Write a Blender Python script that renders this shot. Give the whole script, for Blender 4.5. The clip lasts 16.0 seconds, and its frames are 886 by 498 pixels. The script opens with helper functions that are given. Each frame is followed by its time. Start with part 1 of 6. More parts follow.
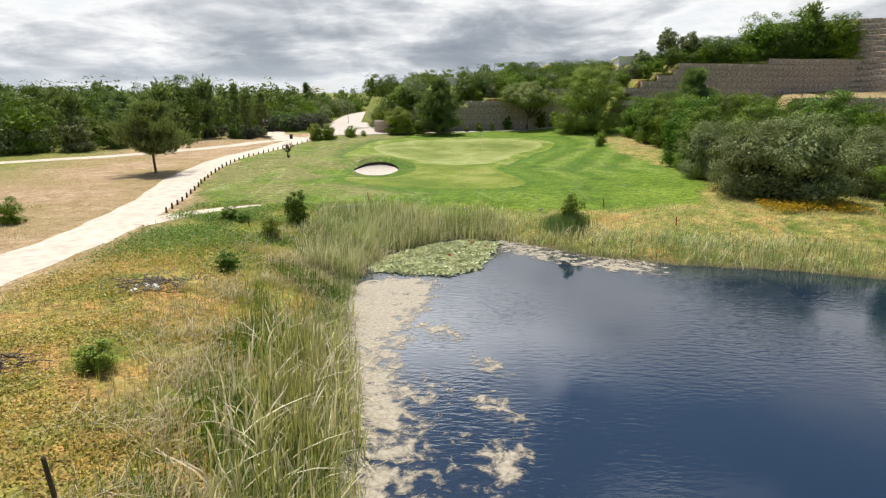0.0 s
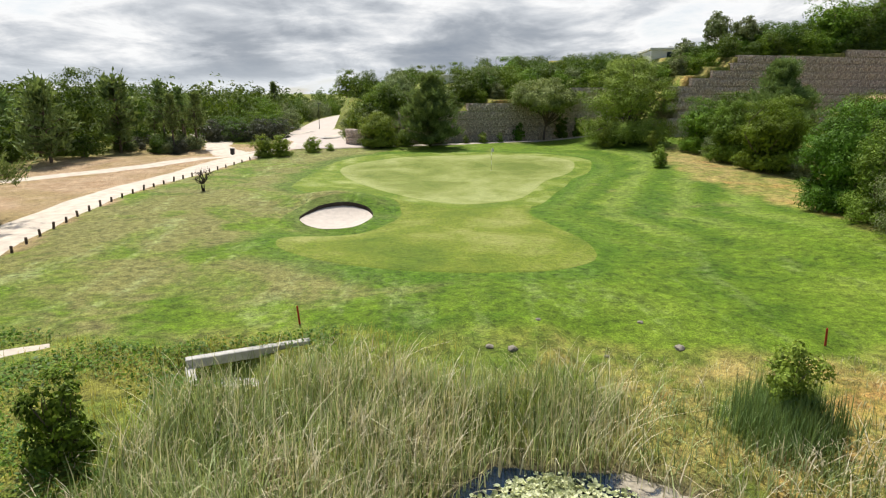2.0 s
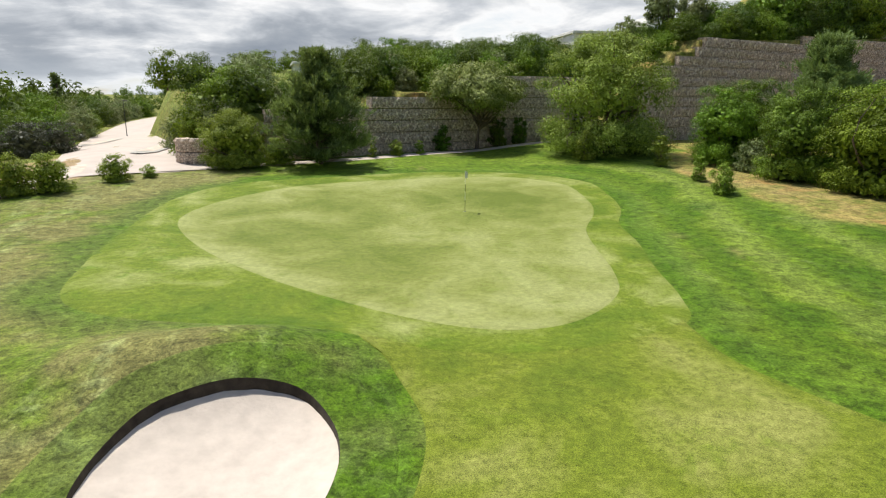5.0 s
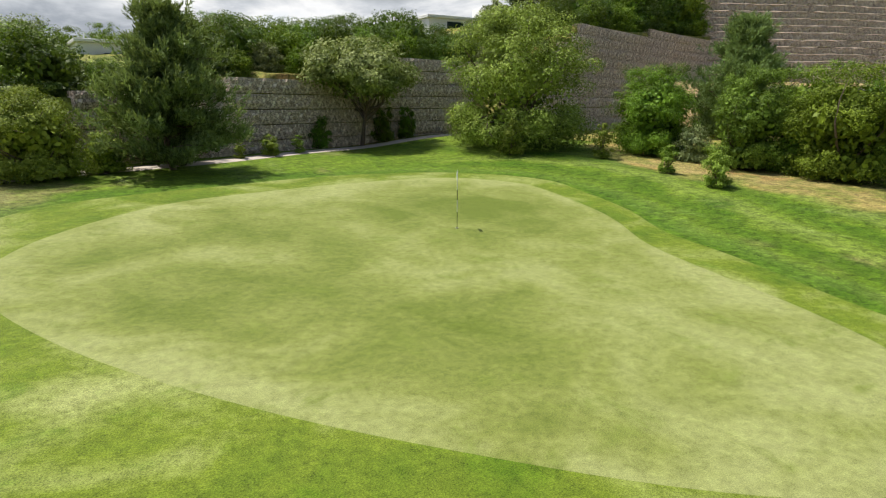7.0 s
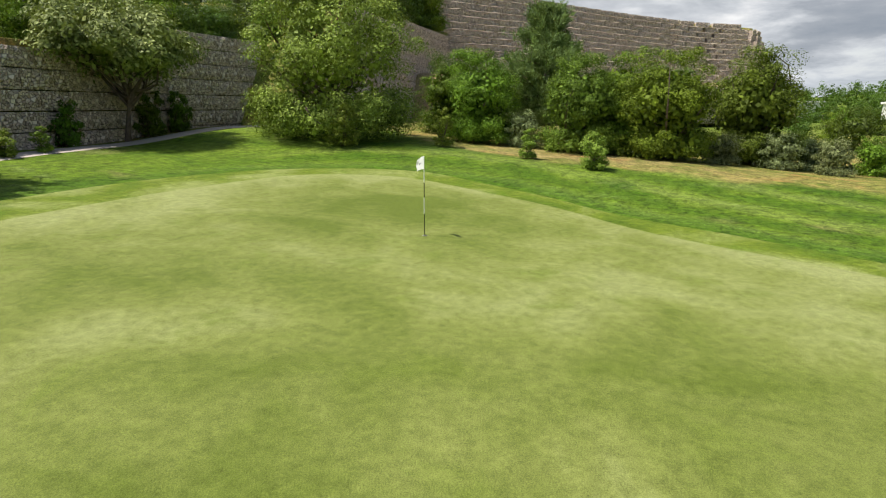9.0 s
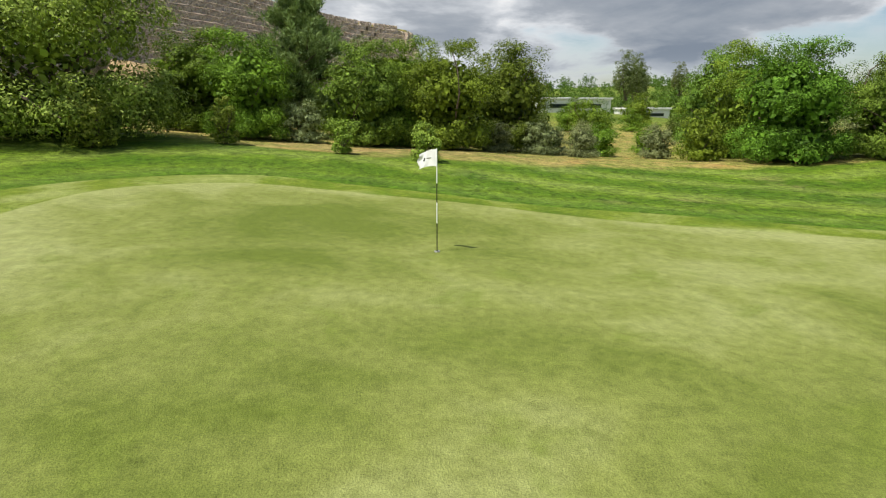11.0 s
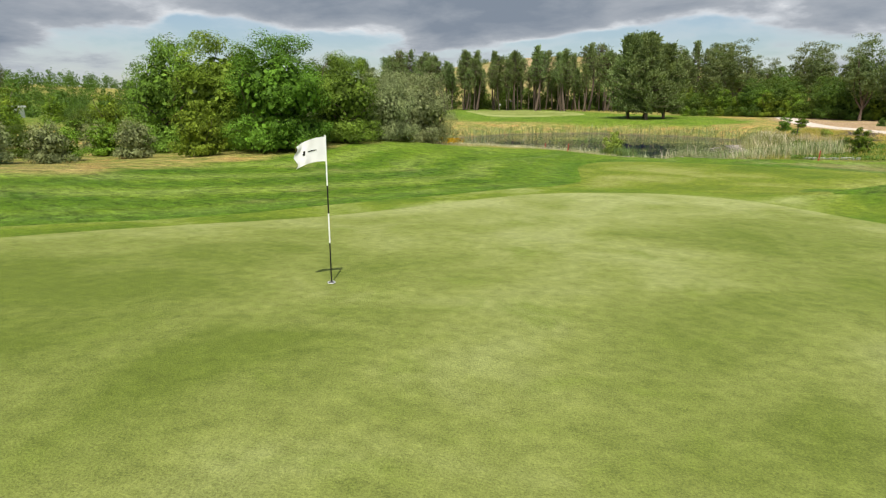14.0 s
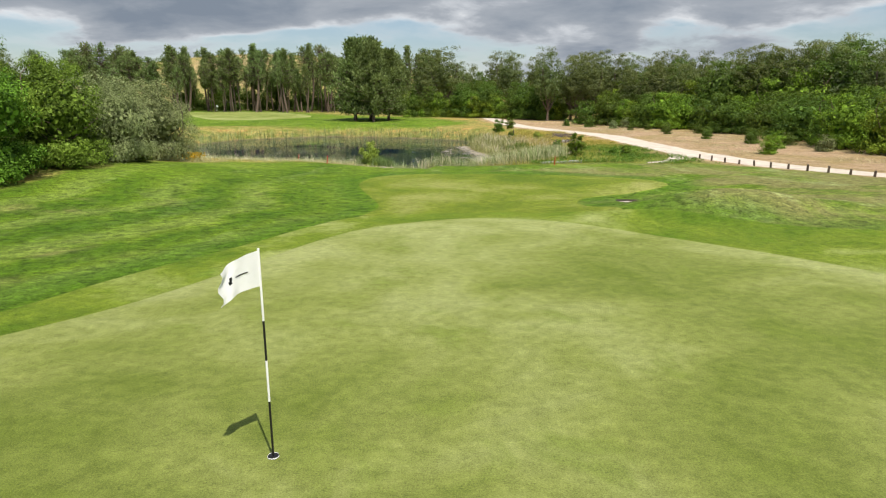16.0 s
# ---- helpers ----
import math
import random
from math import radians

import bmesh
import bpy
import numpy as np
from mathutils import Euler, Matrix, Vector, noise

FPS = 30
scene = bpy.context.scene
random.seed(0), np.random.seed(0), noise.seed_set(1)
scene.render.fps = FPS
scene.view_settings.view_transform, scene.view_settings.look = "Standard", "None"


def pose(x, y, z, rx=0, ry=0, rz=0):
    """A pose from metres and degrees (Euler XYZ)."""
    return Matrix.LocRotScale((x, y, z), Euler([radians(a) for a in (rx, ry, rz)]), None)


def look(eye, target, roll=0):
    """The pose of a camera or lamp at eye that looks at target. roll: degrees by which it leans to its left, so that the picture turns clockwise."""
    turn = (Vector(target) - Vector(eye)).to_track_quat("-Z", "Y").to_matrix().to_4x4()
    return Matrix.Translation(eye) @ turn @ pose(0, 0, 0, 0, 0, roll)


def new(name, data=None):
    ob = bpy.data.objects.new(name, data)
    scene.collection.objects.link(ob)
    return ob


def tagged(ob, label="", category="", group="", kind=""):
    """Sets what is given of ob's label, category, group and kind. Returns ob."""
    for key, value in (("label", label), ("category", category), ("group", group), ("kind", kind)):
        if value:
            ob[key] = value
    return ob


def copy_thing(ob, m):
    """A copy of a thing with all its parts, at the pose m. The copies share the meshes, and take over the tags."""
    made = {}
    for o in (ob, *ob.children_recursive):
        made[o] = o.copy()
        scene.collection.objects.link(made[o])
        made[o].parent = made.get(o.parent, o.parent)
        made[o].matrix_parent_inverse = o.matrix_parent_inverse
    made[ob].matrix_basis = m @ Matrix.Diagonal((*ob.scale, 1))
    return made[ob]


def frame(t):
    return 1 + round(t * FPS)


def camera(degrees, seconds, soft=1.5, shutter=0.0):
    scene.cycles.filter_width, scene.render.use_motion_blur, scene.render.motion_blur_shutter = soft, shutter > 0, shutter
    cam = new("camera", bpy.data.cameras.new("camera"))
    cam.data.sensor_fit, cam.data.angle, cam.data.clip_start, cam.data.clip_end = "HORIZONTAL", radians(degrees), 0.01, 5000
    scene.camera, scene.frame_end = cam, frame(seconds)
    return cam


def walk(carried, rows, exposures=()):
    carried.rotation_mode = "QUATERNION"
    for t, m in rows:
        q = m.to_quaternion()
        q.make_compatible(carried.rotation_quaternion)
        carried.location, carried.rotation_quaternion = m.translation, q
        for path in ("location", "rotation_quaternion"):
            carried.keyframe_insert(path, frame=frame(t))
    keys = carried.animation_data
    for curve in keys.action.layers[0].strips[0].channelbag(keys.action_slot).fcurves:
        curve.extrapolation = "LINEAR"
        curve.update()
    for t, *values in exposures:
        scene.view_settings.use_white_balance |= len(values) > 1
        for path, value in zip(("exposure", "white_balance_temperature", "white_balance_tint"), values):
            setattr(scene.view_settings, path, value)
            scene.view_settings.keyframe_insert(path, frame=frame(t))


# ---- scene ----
cam = camera(72.2, 16.0, soft=1.2)
# seconds, x, y, z, yaw, pitch; the water lies at z = 0
ROWS = [
    (0, 0.326, 0.637, 8.367, 0.486, -13.644),
    (0.5, 0.036, 6.848, 8.445, 0.312, -13.656),
    (1, -0.206, 13.085, 8.535, 0.120, -13.655),
    (1.5, -0.532, 19.149, 8.585, -0.198, -13.617),
    (2, -0.974, 24.764, 8.546, -1.003, -13.544),
    (2.5, -1.620, 29.871, 8.453, -2.226, -13.479),
    (3, -2.421, 34.744, 8.402, -4.655, -13.447),
    (3.5, -3.218, 39.353, 8.331, -7.496, -13.424),
    (4, -4.004, 43.690, 8.210, -10.480, -13.398),
    (4.2, -4.315, 45.350, 8.144, -11.670, -13.393),
    (6.3, -8.060, 60.174, 7.191, -28.132, -13.315),
    (6.5, -8.318, 61.394, 7.062, -30.388, -13.286),
    (7, -8.920, 64.287, 6.684, -36.490, -13.208),
    (7.5, -9.412, 66.886, 6.342, -43.156, -13.132),
    (8, -9.740, 69.325, 6.086, -49.960, -13.086),
    (8.2, -9.830, 70.294, 5.995, -52.879, -13.079),
    (10.3, -8.680, 80.229, 5.423, -84.335, -13.373),
    (10.5, -8.437, 81.059, 5.396, -87.885, -13.390),
    (11, -7.688, 82.973, 5.322, -96.990, -13.431),
    (11.5, -6.665, 84.638, 5.246, -106.709, -13.459),
    (12, -5.527, 85.958, 5.171, -116.647, -13.450),
    (12.5, -4.343, 87.025, 5.105, -126.700, -13.438),
    (13, -3.122, 87.755, 5.043, -136.678, -13.443),
    (13.5, -1.879, 88.338, 4.960, -146.017, -13.430),
    (14, -0.620, 88.622, 4.882, -154.559, -13.426),
    (14.5, 0.531, 88.732, 4.804, -163.049, -13.421),
    (15, 1.646, 88.680, 4.733, -171.204, -13.468),
    (15.2, 2.034, 88.604, 4.754, -173.637, -13.512),
    (15.5, 2.617, 88.213, 4.856, -177.151, -13.591),
    (15.8, 2.888, 87.585, 5.318, -179.657, -13.600),
    (16, 2.896, 87.003, 5.760, -180.561, -13.615),
]
walk(cam, [(t, pose(x, y, z, 90 + pitch, 0, yaw)) for t, x, y, z, yaw, pitch in ROWS], exposures=[(0, 0.18), (2.5, 0.18), (7, 0.20), (10.5, 0.15), (16, 0.15)])

# ---- light ----
SUN_FROM = Vector((-0.19, 0.395, 0.90)).normalized()
sun = new("sun", bpy.data.lights.new("sun", "SUN"))
sun.data.energy, sun.data.angle, sun.data.color = 5.0, radians(0.6), (1.0, 0.95, 0.86)
sun.matrix_world = look(SUN_FROM * 400, (0, 0, 0))

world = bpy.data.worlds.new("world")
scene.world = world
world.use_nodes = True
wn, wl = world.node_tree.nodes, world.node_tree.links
wn.clear()


def wnode(kind, **values):
    n = wn.new(kind)
    for k, v in values.items():
        n.inputs[k].default_value = v
    return n


def wmath(op, a, b=None):
    n = wn.new("ShaderNodeMath")
    n.operation = op
    for i, v in enumerate((a, b)):
        if v is None:
            continue
        if isinstance(v, (int, float)):
            n.inputs[i].default_value = v
        else:
            wl.new(v, n.inputs[i])
    return n.outputs[0]


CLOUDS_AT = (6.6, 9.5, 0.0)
sky = wn.new("ShaderNodeTexSky")
sky.sky_type, sky.sun_disc = "NISHITA", False
sky.sun_elevation = math.asin(SUN_FROM.z)
sky.sun_rotation = math.atan2(SUN_FROM.x, SUN_FROM.y)
coord = wn.new("ShaderNodeTexCoord")
split = wn.new("ShaderNodeSeparateXYZ")
wl.new(coord.outputs["Generated"], split.inputs[0])
east, northward, height = split.outputs


def wstep(value, lo, hi, a=0.0, b=1.0):
    n = wn.new("ShaderNodeMapRange")
    n.interpolation_type = "SMOOTHSTEP"
    for i, v in enumerate((lo, hi, a, b), 1):
        n.inputs[i].default_value = v
    wl.new(value, n.inputs[0])
    return n.outputs[0]


def wramp(value, *stops):
    n = wn.new("ShaderNodeValToRGB")
    while len(n.color_ramp.elements) < len(stops):
        n.color_ramp.elements.new(0.5)
    for e, (at, c) in zip(n.color_ramp.elements, stops):
        e.position, e.color = at, (*c, 1)
    wl.new(value, n.inputs[0])
    return n.outputs[0]


def wmixed(fac, a, b):
    n = wn.new("ShaderNodeMix")
    n.data_type = "RGBA"
    for v, socket in ((fac, n.inputs[0]), (a, n.inputs[6]), (b, n.inputs[7])):
        if isinstance(v, tuple):
            socket.default_value = (*v, 1)
        else:
            wl.new(v, socket)
    return n.outputs[2]


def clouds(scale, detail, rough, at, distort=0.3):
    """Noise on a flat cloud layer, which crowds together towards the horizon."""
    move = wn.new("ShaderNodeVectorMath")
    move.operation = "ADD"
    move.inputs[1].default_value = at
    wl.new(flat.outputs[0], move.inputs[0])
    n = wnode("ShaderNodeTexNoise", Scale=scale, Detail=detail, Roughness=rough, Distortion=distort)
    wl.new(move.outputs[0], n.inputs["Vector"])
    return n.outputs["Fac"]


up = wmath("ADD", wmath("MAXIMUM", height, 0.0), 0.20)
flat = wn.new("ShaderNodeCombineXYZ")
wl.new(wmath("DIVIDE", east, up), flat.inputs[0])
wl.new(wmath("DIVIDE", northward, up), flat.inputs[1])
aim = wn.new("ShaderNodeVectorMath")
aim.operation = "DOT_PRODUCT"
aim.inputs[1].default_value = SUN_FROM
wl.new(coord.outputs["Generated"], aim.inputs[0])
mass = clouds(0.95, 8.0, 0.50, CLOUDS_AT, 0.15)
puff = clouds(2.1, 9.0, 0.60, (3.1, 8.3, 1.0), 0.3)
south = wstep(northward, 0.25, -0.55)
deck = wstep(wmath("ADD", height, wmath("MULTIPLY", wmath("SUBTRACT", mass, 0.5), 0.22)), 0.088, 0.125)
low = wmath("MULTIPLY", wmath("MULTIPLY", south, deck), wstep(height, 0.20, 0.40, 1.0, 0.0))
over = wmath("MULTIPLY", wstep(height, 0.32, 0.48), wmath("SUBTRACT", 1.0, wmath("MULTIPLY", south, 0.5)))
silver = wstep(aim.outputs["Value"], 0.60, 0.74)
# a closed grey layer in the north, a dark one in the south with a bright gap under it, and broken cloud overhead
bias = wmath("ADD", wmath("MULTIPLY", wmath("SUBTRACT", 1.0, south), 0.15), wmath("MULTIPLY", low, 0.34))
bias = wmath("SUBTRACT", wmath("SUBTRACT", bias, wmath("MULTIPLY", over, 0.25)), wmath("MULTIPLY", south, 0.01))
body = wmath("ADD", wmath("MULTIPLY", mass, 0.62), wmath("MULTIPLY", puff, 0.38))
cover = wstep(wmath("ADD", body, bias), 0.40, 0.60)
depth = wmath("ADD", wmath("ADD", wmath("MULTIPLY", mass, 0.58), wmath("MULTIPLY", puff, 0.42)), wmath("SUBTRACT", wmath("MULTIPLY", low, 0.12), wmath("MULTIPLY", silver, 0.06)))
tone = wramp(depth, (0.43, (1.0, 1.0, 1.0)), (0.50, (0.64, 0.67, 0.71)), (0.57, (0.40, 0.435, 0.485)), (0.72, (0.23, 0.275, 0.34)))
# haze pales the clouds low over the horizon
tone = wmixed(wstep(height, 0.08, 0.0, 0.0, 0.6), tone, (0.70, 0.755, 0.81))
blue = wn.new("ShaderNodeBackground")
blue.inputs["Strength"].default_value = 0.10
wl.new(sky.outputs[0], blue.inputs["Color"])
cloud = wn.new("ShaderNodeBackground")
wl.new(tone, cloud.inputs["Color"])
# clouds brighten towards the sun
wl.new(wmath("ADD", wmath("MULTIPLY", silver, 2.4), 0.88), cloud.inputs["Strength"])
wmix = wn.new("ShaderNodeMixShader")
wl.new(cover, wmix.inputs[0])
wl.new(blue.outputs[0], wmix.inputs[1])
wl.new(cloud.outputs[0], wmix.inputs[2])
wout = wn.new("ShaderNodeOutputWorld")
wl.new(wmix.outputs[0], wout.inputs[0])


# ---- materials ----
class Nodes:
    """A small helper to wire node materials."""

    def __init__(self, name):
        self.mat = bpy.data.materials.new(name)
        self.mat.use_nodes = True
        self.t = self.mat.node_tree
        self.n = self.t.nodes
        self.bsdf = self.n["Principled BSDF"]
        self.out = self.n["Material Output"]
        self.tc = self.n.new("ShaderNodeTexCoord")

    def put(self, value, socket):
        if isinstance(value, bpy.types.NodeSocket):
            self.t.links.new(value, socket)
        elif isinstance(value, (tuple, list)) and len(value) == 3 and socket.type == "RGBA":
            socket.default_value = (*value, 1)
        else:
            socket.default_value = value

    def noise(self, scale, detail=4.0, rough=0.55, vector=None, distort=0.0):
        n = self.n.new("ShaderNodeTexNoise")
        n.inputs["Scale"].default_value = scale
        n.inputs["Detail"].default_value = detail
        n.inputs["Roughness"].default_value = rough
        n.inputs["Distortion"].default_value = distort
        self.t.links.new(vector or self.tc.outputs["Object"], n.inputs["Vector"])
        return n.outputs["Fac"]

    def voronoi(self, scale, feature="F1", vector=None):
        n = self.n.new("ShaderNodeTexVoronoi")
        n.feature = feature
        n.inputs["Scale"].default_value = scale
        self.t.links.new(vector or self.tc.outputs["Object"], n.inputs["Vector"])
        return n

    def scaled(self, x, y, z, rot=0.0):
        n = self.n.new("ShaderNodeMapping")
        n.inputs["Scale"].default_value = (x, y, z)
        n.inputs["Rotation"].default_value = (0, 0, radians(rot))
        self.t.links.new(self.tc.outputs["Object"], n.inputs["Vector"])
        return n.outputs[0]

    def ramp(self, fac, *stops):
        n = self.n.new("ShaderNodeValToRGB")
        r = n.color_ramp
        while len(r.elements) < len(stops):
            r.elements.new(0.5)
        for e, (p, c) in zip(r.elements, stops):
            e.position, e.color = p, ((*c, 1) if isinstance(c, tuple) else (c, c, c, 1))
        self.put(fac, n.inputs[0])
        return n.outputs[0]

    def mix(self, fac, a, b, mode="MIX"):
        n = self.n.new("ShaderNodeMix")
        n.data_type, n.blend_type = "RGBA", mode
        self.put(fac, n.inputs[0])
        self.put(a, n.inputs[6])
        self.put(b, n.inputs[7])
        return n.outputs[2]

    def math(self, op, a, b=0.0):
        n = self.n.new("ShaderNodeMath")
        n.operation = op
        self.put(a, n.inputs[0])
        self.put(b, n.inputs[1])
        return n.outputs[0]

    def attribute(self, name):
        n = self.n.new("ShaderNodeAttribute")
        n.attribute_name = name
        s = self.n.new("ShaderNodeSeparateColor")
        self.t.links.new(n.outputs["Color"], s.inputs[0])
        return [*s.outputs, n.outputs["Alpha"]]

    def island(self):
        return self.n.new("ShaderNodeNewGeometry").outputs["Random Per Island"]

    def each(self):
        return self.n.new("ShaderNodeObjectInfo").outputs["Random"]

    def bump(self, height, strength=0.4, distance=0.05):
        n = self.n.new("ShaderNodeBump")
        n.inputs["Strength"].default_value = strength
        n.inputs["Distance"].default_value = distance
        self.put(height, n.inputs["Height"])
        self.t.links.new(n.outputs[0], self.bsdf.inputs["Normal"])

    def done(self, color, rough=0.8, metal=0.0, spec=0.3):
        self.put(color, self.bsdf.inputs["Base Color"])
        self.put(rough, self.bsdf.inputs["Roughness"])
        self.put(metal, self.bsdf.inputs["Metallic"])
        self.put(spec, self.bsdf.inputs["Specular IOR Level"])
        return self.mat


def leaf_material(name, dark, light, through_light=0.10, gloss=0.08, noise_scale=0.5, spread=0.5):
    k = Nodes(name)
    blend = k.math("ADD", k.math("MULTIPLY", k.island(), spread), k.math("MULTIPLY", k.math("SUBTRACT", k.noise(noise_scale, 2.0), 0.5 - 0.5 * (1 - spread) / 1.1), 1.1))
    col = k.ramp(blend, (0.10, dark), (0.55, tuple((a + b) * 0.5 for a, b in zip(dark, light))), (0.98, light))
    hue = k.n.new("ShaderNodeHueSaturation")
    k.put(k.math("ADD", k.math("MULTIPLY", k.each(), 0.035), 0.4825), hue.inputs["Hue"])
    k.put(k.math("ADD", k.math("MULTIPLY", k.each(), 0.3), 0.85), hue.inputs["Value"])
    k.put(col, hue.inputs["Color"])
    k.done(hue.outputs[0], 0.5, 0.0, gloss)
    tr = k.n.new("ShaderNodeBsdfTranslucent")
    k.put(k.mix(0.5, hue.outputs[0], (light[0] * 1.3, light[1] * 1.3, light[2] * 0.6)), tr.inputs["Color"])
    m = k.n.new("ShaderNodeMixShader")
    m.inputs[0].default_value = through_light
    k.t.links.new(k.bsdf.outputs[0], m.inputs[1])
    k.t.links.new(tr.outputs[0], m.inputs[2])
    k.t.links.new(m.outputs[0], k.out.inputs[0])
    return k.mat


def plain(name, color, rough=0.7, metal=0.0, vary=0.15, scale=6.0, bump=0.0):
    k = Nodes(name)
    n = k.noise(scale, 5.0)
    lo, hi = tuple(c * (1 - vary) for c in color), tuple(min(1, c * (1 + vary)) for c in color)
    if bump:
        k.bump(k.noise(scale * 4, 4.0), bump, 0.02)
    return k.done(k.ramp(n, (0.3, lo), (0.7, hi)), rough, metal)


def turf(name, dark, mid, pale, lush, grain_size=90.0, grain=0.5, rim=0.0):
    """Mown grass: ragged mottles at all scales, a worn pale rim and a fine grain."""
    k = Nodes(name)
    broad = k.noise(0.11, 2.0, 0.5, distort=0.6)
    rag = k.noise(0.30, 8.0, 0.56, distort=0.5)
    flake = k.noise(5.0, 6.0, 0.7)
    fine = k.noise(grain_size, 3.0, 0.75)
    tone = k.math("ADD", k.math("MULTIPLY", rag, 0.62), k.math("MULTIPLY", broad, 0.38))
    tone = k.math("ADD", tone, k.math("MULTIPLY", k.math("SUBTRACT", flake, 0.5), 0.09))
    if rim:
        edge = k.ramp(k.math("ADD", k.attribute("zone")[0], k.math("MULTIPLY", k.math("SUBTRACT", rag, 0.5), 0.25)), (0.78, 0.0), (1.0, 1.0))
        tone = k.math("ADD", tone, k.math("MULTIPLY", edge, rim))
    col = k.ramp(tone, (0.37, dark), (0.50, mid), (0.64, pale))
    col = k.mix(k.math("MULTIPLY", k.ramp(k.noise(0.9, 6.0, 0.6, distort=0.6), (0.56, 0.0), (0.70, 1.0)), 0.6), col, lush)
    col = k.mix(grain, col, k.mix(k.ramp(k.mix(0.35, fine, flake), (0.33, 0.0), (0.67, 1.0)), (0.10, 0.10, 0.10), (0.92, 0.92, 0.92)), "OVERLAY")
    k.bump(k.math("ADD", fine, k.math("MULTIPLY", flake, 2.0)), 0.6, 0.04)
    return k.done(col, 0.8, 0.0, 0.15)


def make_ground():
    k = Nodes("ground")
    z = k.attribute("zone")
    broad = k.noise(0.12, 4.0, 0.6, distort=0.5)
    mid = k.noise(0.7, 6.0, 0.68)
    grain = k.noise(14.0, 4.0, 0.75)
    fine = k.noise(70.0, 2.0, 0.6)
    clod = k.noise(2.6, 9.0, 0.78, distort=0.4)
    streak = k.noise(0.55, 4.0, 0.6, k.scaled(1.0, 0.22, 1.0, 35), 0.8)
    rag = k.noise(0.33, 9.0, 0.66, distort=0.5)
    where = k.n.new("ShaderNodeSeparateXYZ")
    k.t.links.new(k.tc.outputs["Object"], where.inputs[0])
    west = k.ramp(k.math("MULTIPLY", k.math("SUBTRACT", where.outputs[0], -15.0), 0.05), (0.0, 1.0), (1.0, 0.0))
    lawn = k.ramp(k.math("ADD", k.math("MULTIPLY", rag, 0.7), k.math("MULTIPLY", broad, 0.3)), (0.36, (0.056, 0.112, 0.005)), (0.50, (0.108, 0.175, 0.010)), (0.66, (0.158, 0.222, 0.022)))
    dry = k.ramp(k.math("ADD", k.noise(0.2, 7.0, 0.62, distort=0.4), k.math("MULTIPLY", west, 0.22)), (0.60, 0.0), (0.73, 1.0))
    lawn = k.mix(k.math("MULTIPLY", dry, 0.75), lawn, k.mix(mid, (0.155, 0.135, 0.045), (0.27, 0.235, 0.10)))
    clip = k.math("MULTIPLY", k.ramp(streak, (0.54, 0.0), (0.64, 1.0)), k.ramp(k.noise(1.6, 7.0, 0.7), (0.42, 0.0), (0.62, 1.0)))
    lawn = k.mix(k.math("MULTIPLY", clip, k.math("ADD", k.math("MULTIPLY", west, 0.45), 0.28)), lawn, (0.31, 0.36, 0.14))
    mow = k.attribute("mow")
    swath = k.math("SINE", k.math("ADD", k.math("MULTIPLY", mow[0], 40.0), k.math("MULTIPLY", rag, 6.0)))
    lawn = k.mix(k.math("MULTIPLY", k.math("MULTIPLY", k.ramp(swath, (0.0, 0.0), (0.9, 1.0)), mow[1]), 0.62), lawn, (0.050, 0.112, 0.004))
    lawn = k.mix(k.math("MULTIPLY", k.math("MULTIPLY", k.ramp(k.math("MULTIPLY", swath, -1.0), (0.1, 0.0), (0.95, 1.0)), mow[1]), 0.40), lawn, (0.20, 0.255, 0.055))
    lawn = k.mix(k.math("MULTIPLY", z[3], 0.66), lawn, (0.056, 0.128, 0.005))
    lawn = k.mix(0.68, lawn, k.mix(k.ramp(clod, (0.37, 0.0), (0.63, 1.0)), (0.12, 0.12, 0.12), (0.9, 0.9, 0.9)), "OVERLAY")
    wild = k.mix(k.ramp(mid, (0.36, 0.0), (0.64, 1.0)), (0.115, 0.160, 0.018), (0.34, 0.265, 0.085))
    wild = k.mix(k.math("MULTIPLY", k.ramp(k.math("ADD", rag, k.math("MULTIPLY", west, 0.12)), (0.54, 0.0), (0.68, 1.0)), 0.75), wild, (0.43, 0.23, 0.08))
    damp = k.ramp(k.math("MULTIPLY", k.math("ADD", k.math("SUBTRACT", where.outputs[1], 24.0), k.math("MULTIPLY", k.math("SUBTRACT", rag, 0.5), 14.0)), 0.1), (0.0, 0.0), (1.0, 1.0))
    wild = k.mix(k.math("MULTIPLY", k.math("MULTIPLY", damp, k.ramp(k.math("MULTIPLY", k.math("SUBTRACT", 5.0, where.outputs[0]), 0.2), (0.0, 0.0), (1.0, 1.0))), 0.72), wild, k.mix(mid, (0.070, 0.135, 0.010), (0.150, 0.195, 0.030)))
    wild = k.mix(0.7, wild, k.mix(k.ramp(clod, (0.38, 0.0), (0.62, 1.0)), (0.12, 0.12, 0.12), (0.9, 0.9, 0.9)), "OVERLAY")
    dirt = k.mix(k.ramp(mid, (0.35, 0.0), (0.7, 1.0)), (0.31, 0.20, 0.11), (0.46, 0.34, 0.215))
    dirt = k.mix(k.math("MULTIPLY", k.ramp(broad, (0.42, 0.0), (0.6, 1.0)), 0.7), dirt, (0.26, 0.20, 0.075))
    dirt = k.mix(0.5, dirt, k.mix(k.ramp(clod, (0.38, 0.0), (0.62, 1.0)), (0.2, 0.2, 0.2), (0.8, 0.8, 0.8)), "OVERLAY")
    mud = k.mix(mid, (0.05, 0.045, 0.03), (0.16, 0.13, 0.08))
    col = k.mix(z[0], wild, lawn)
    col = k.mix(z[1], col, dirt)
    col = k.mix(z[2], col, mud)
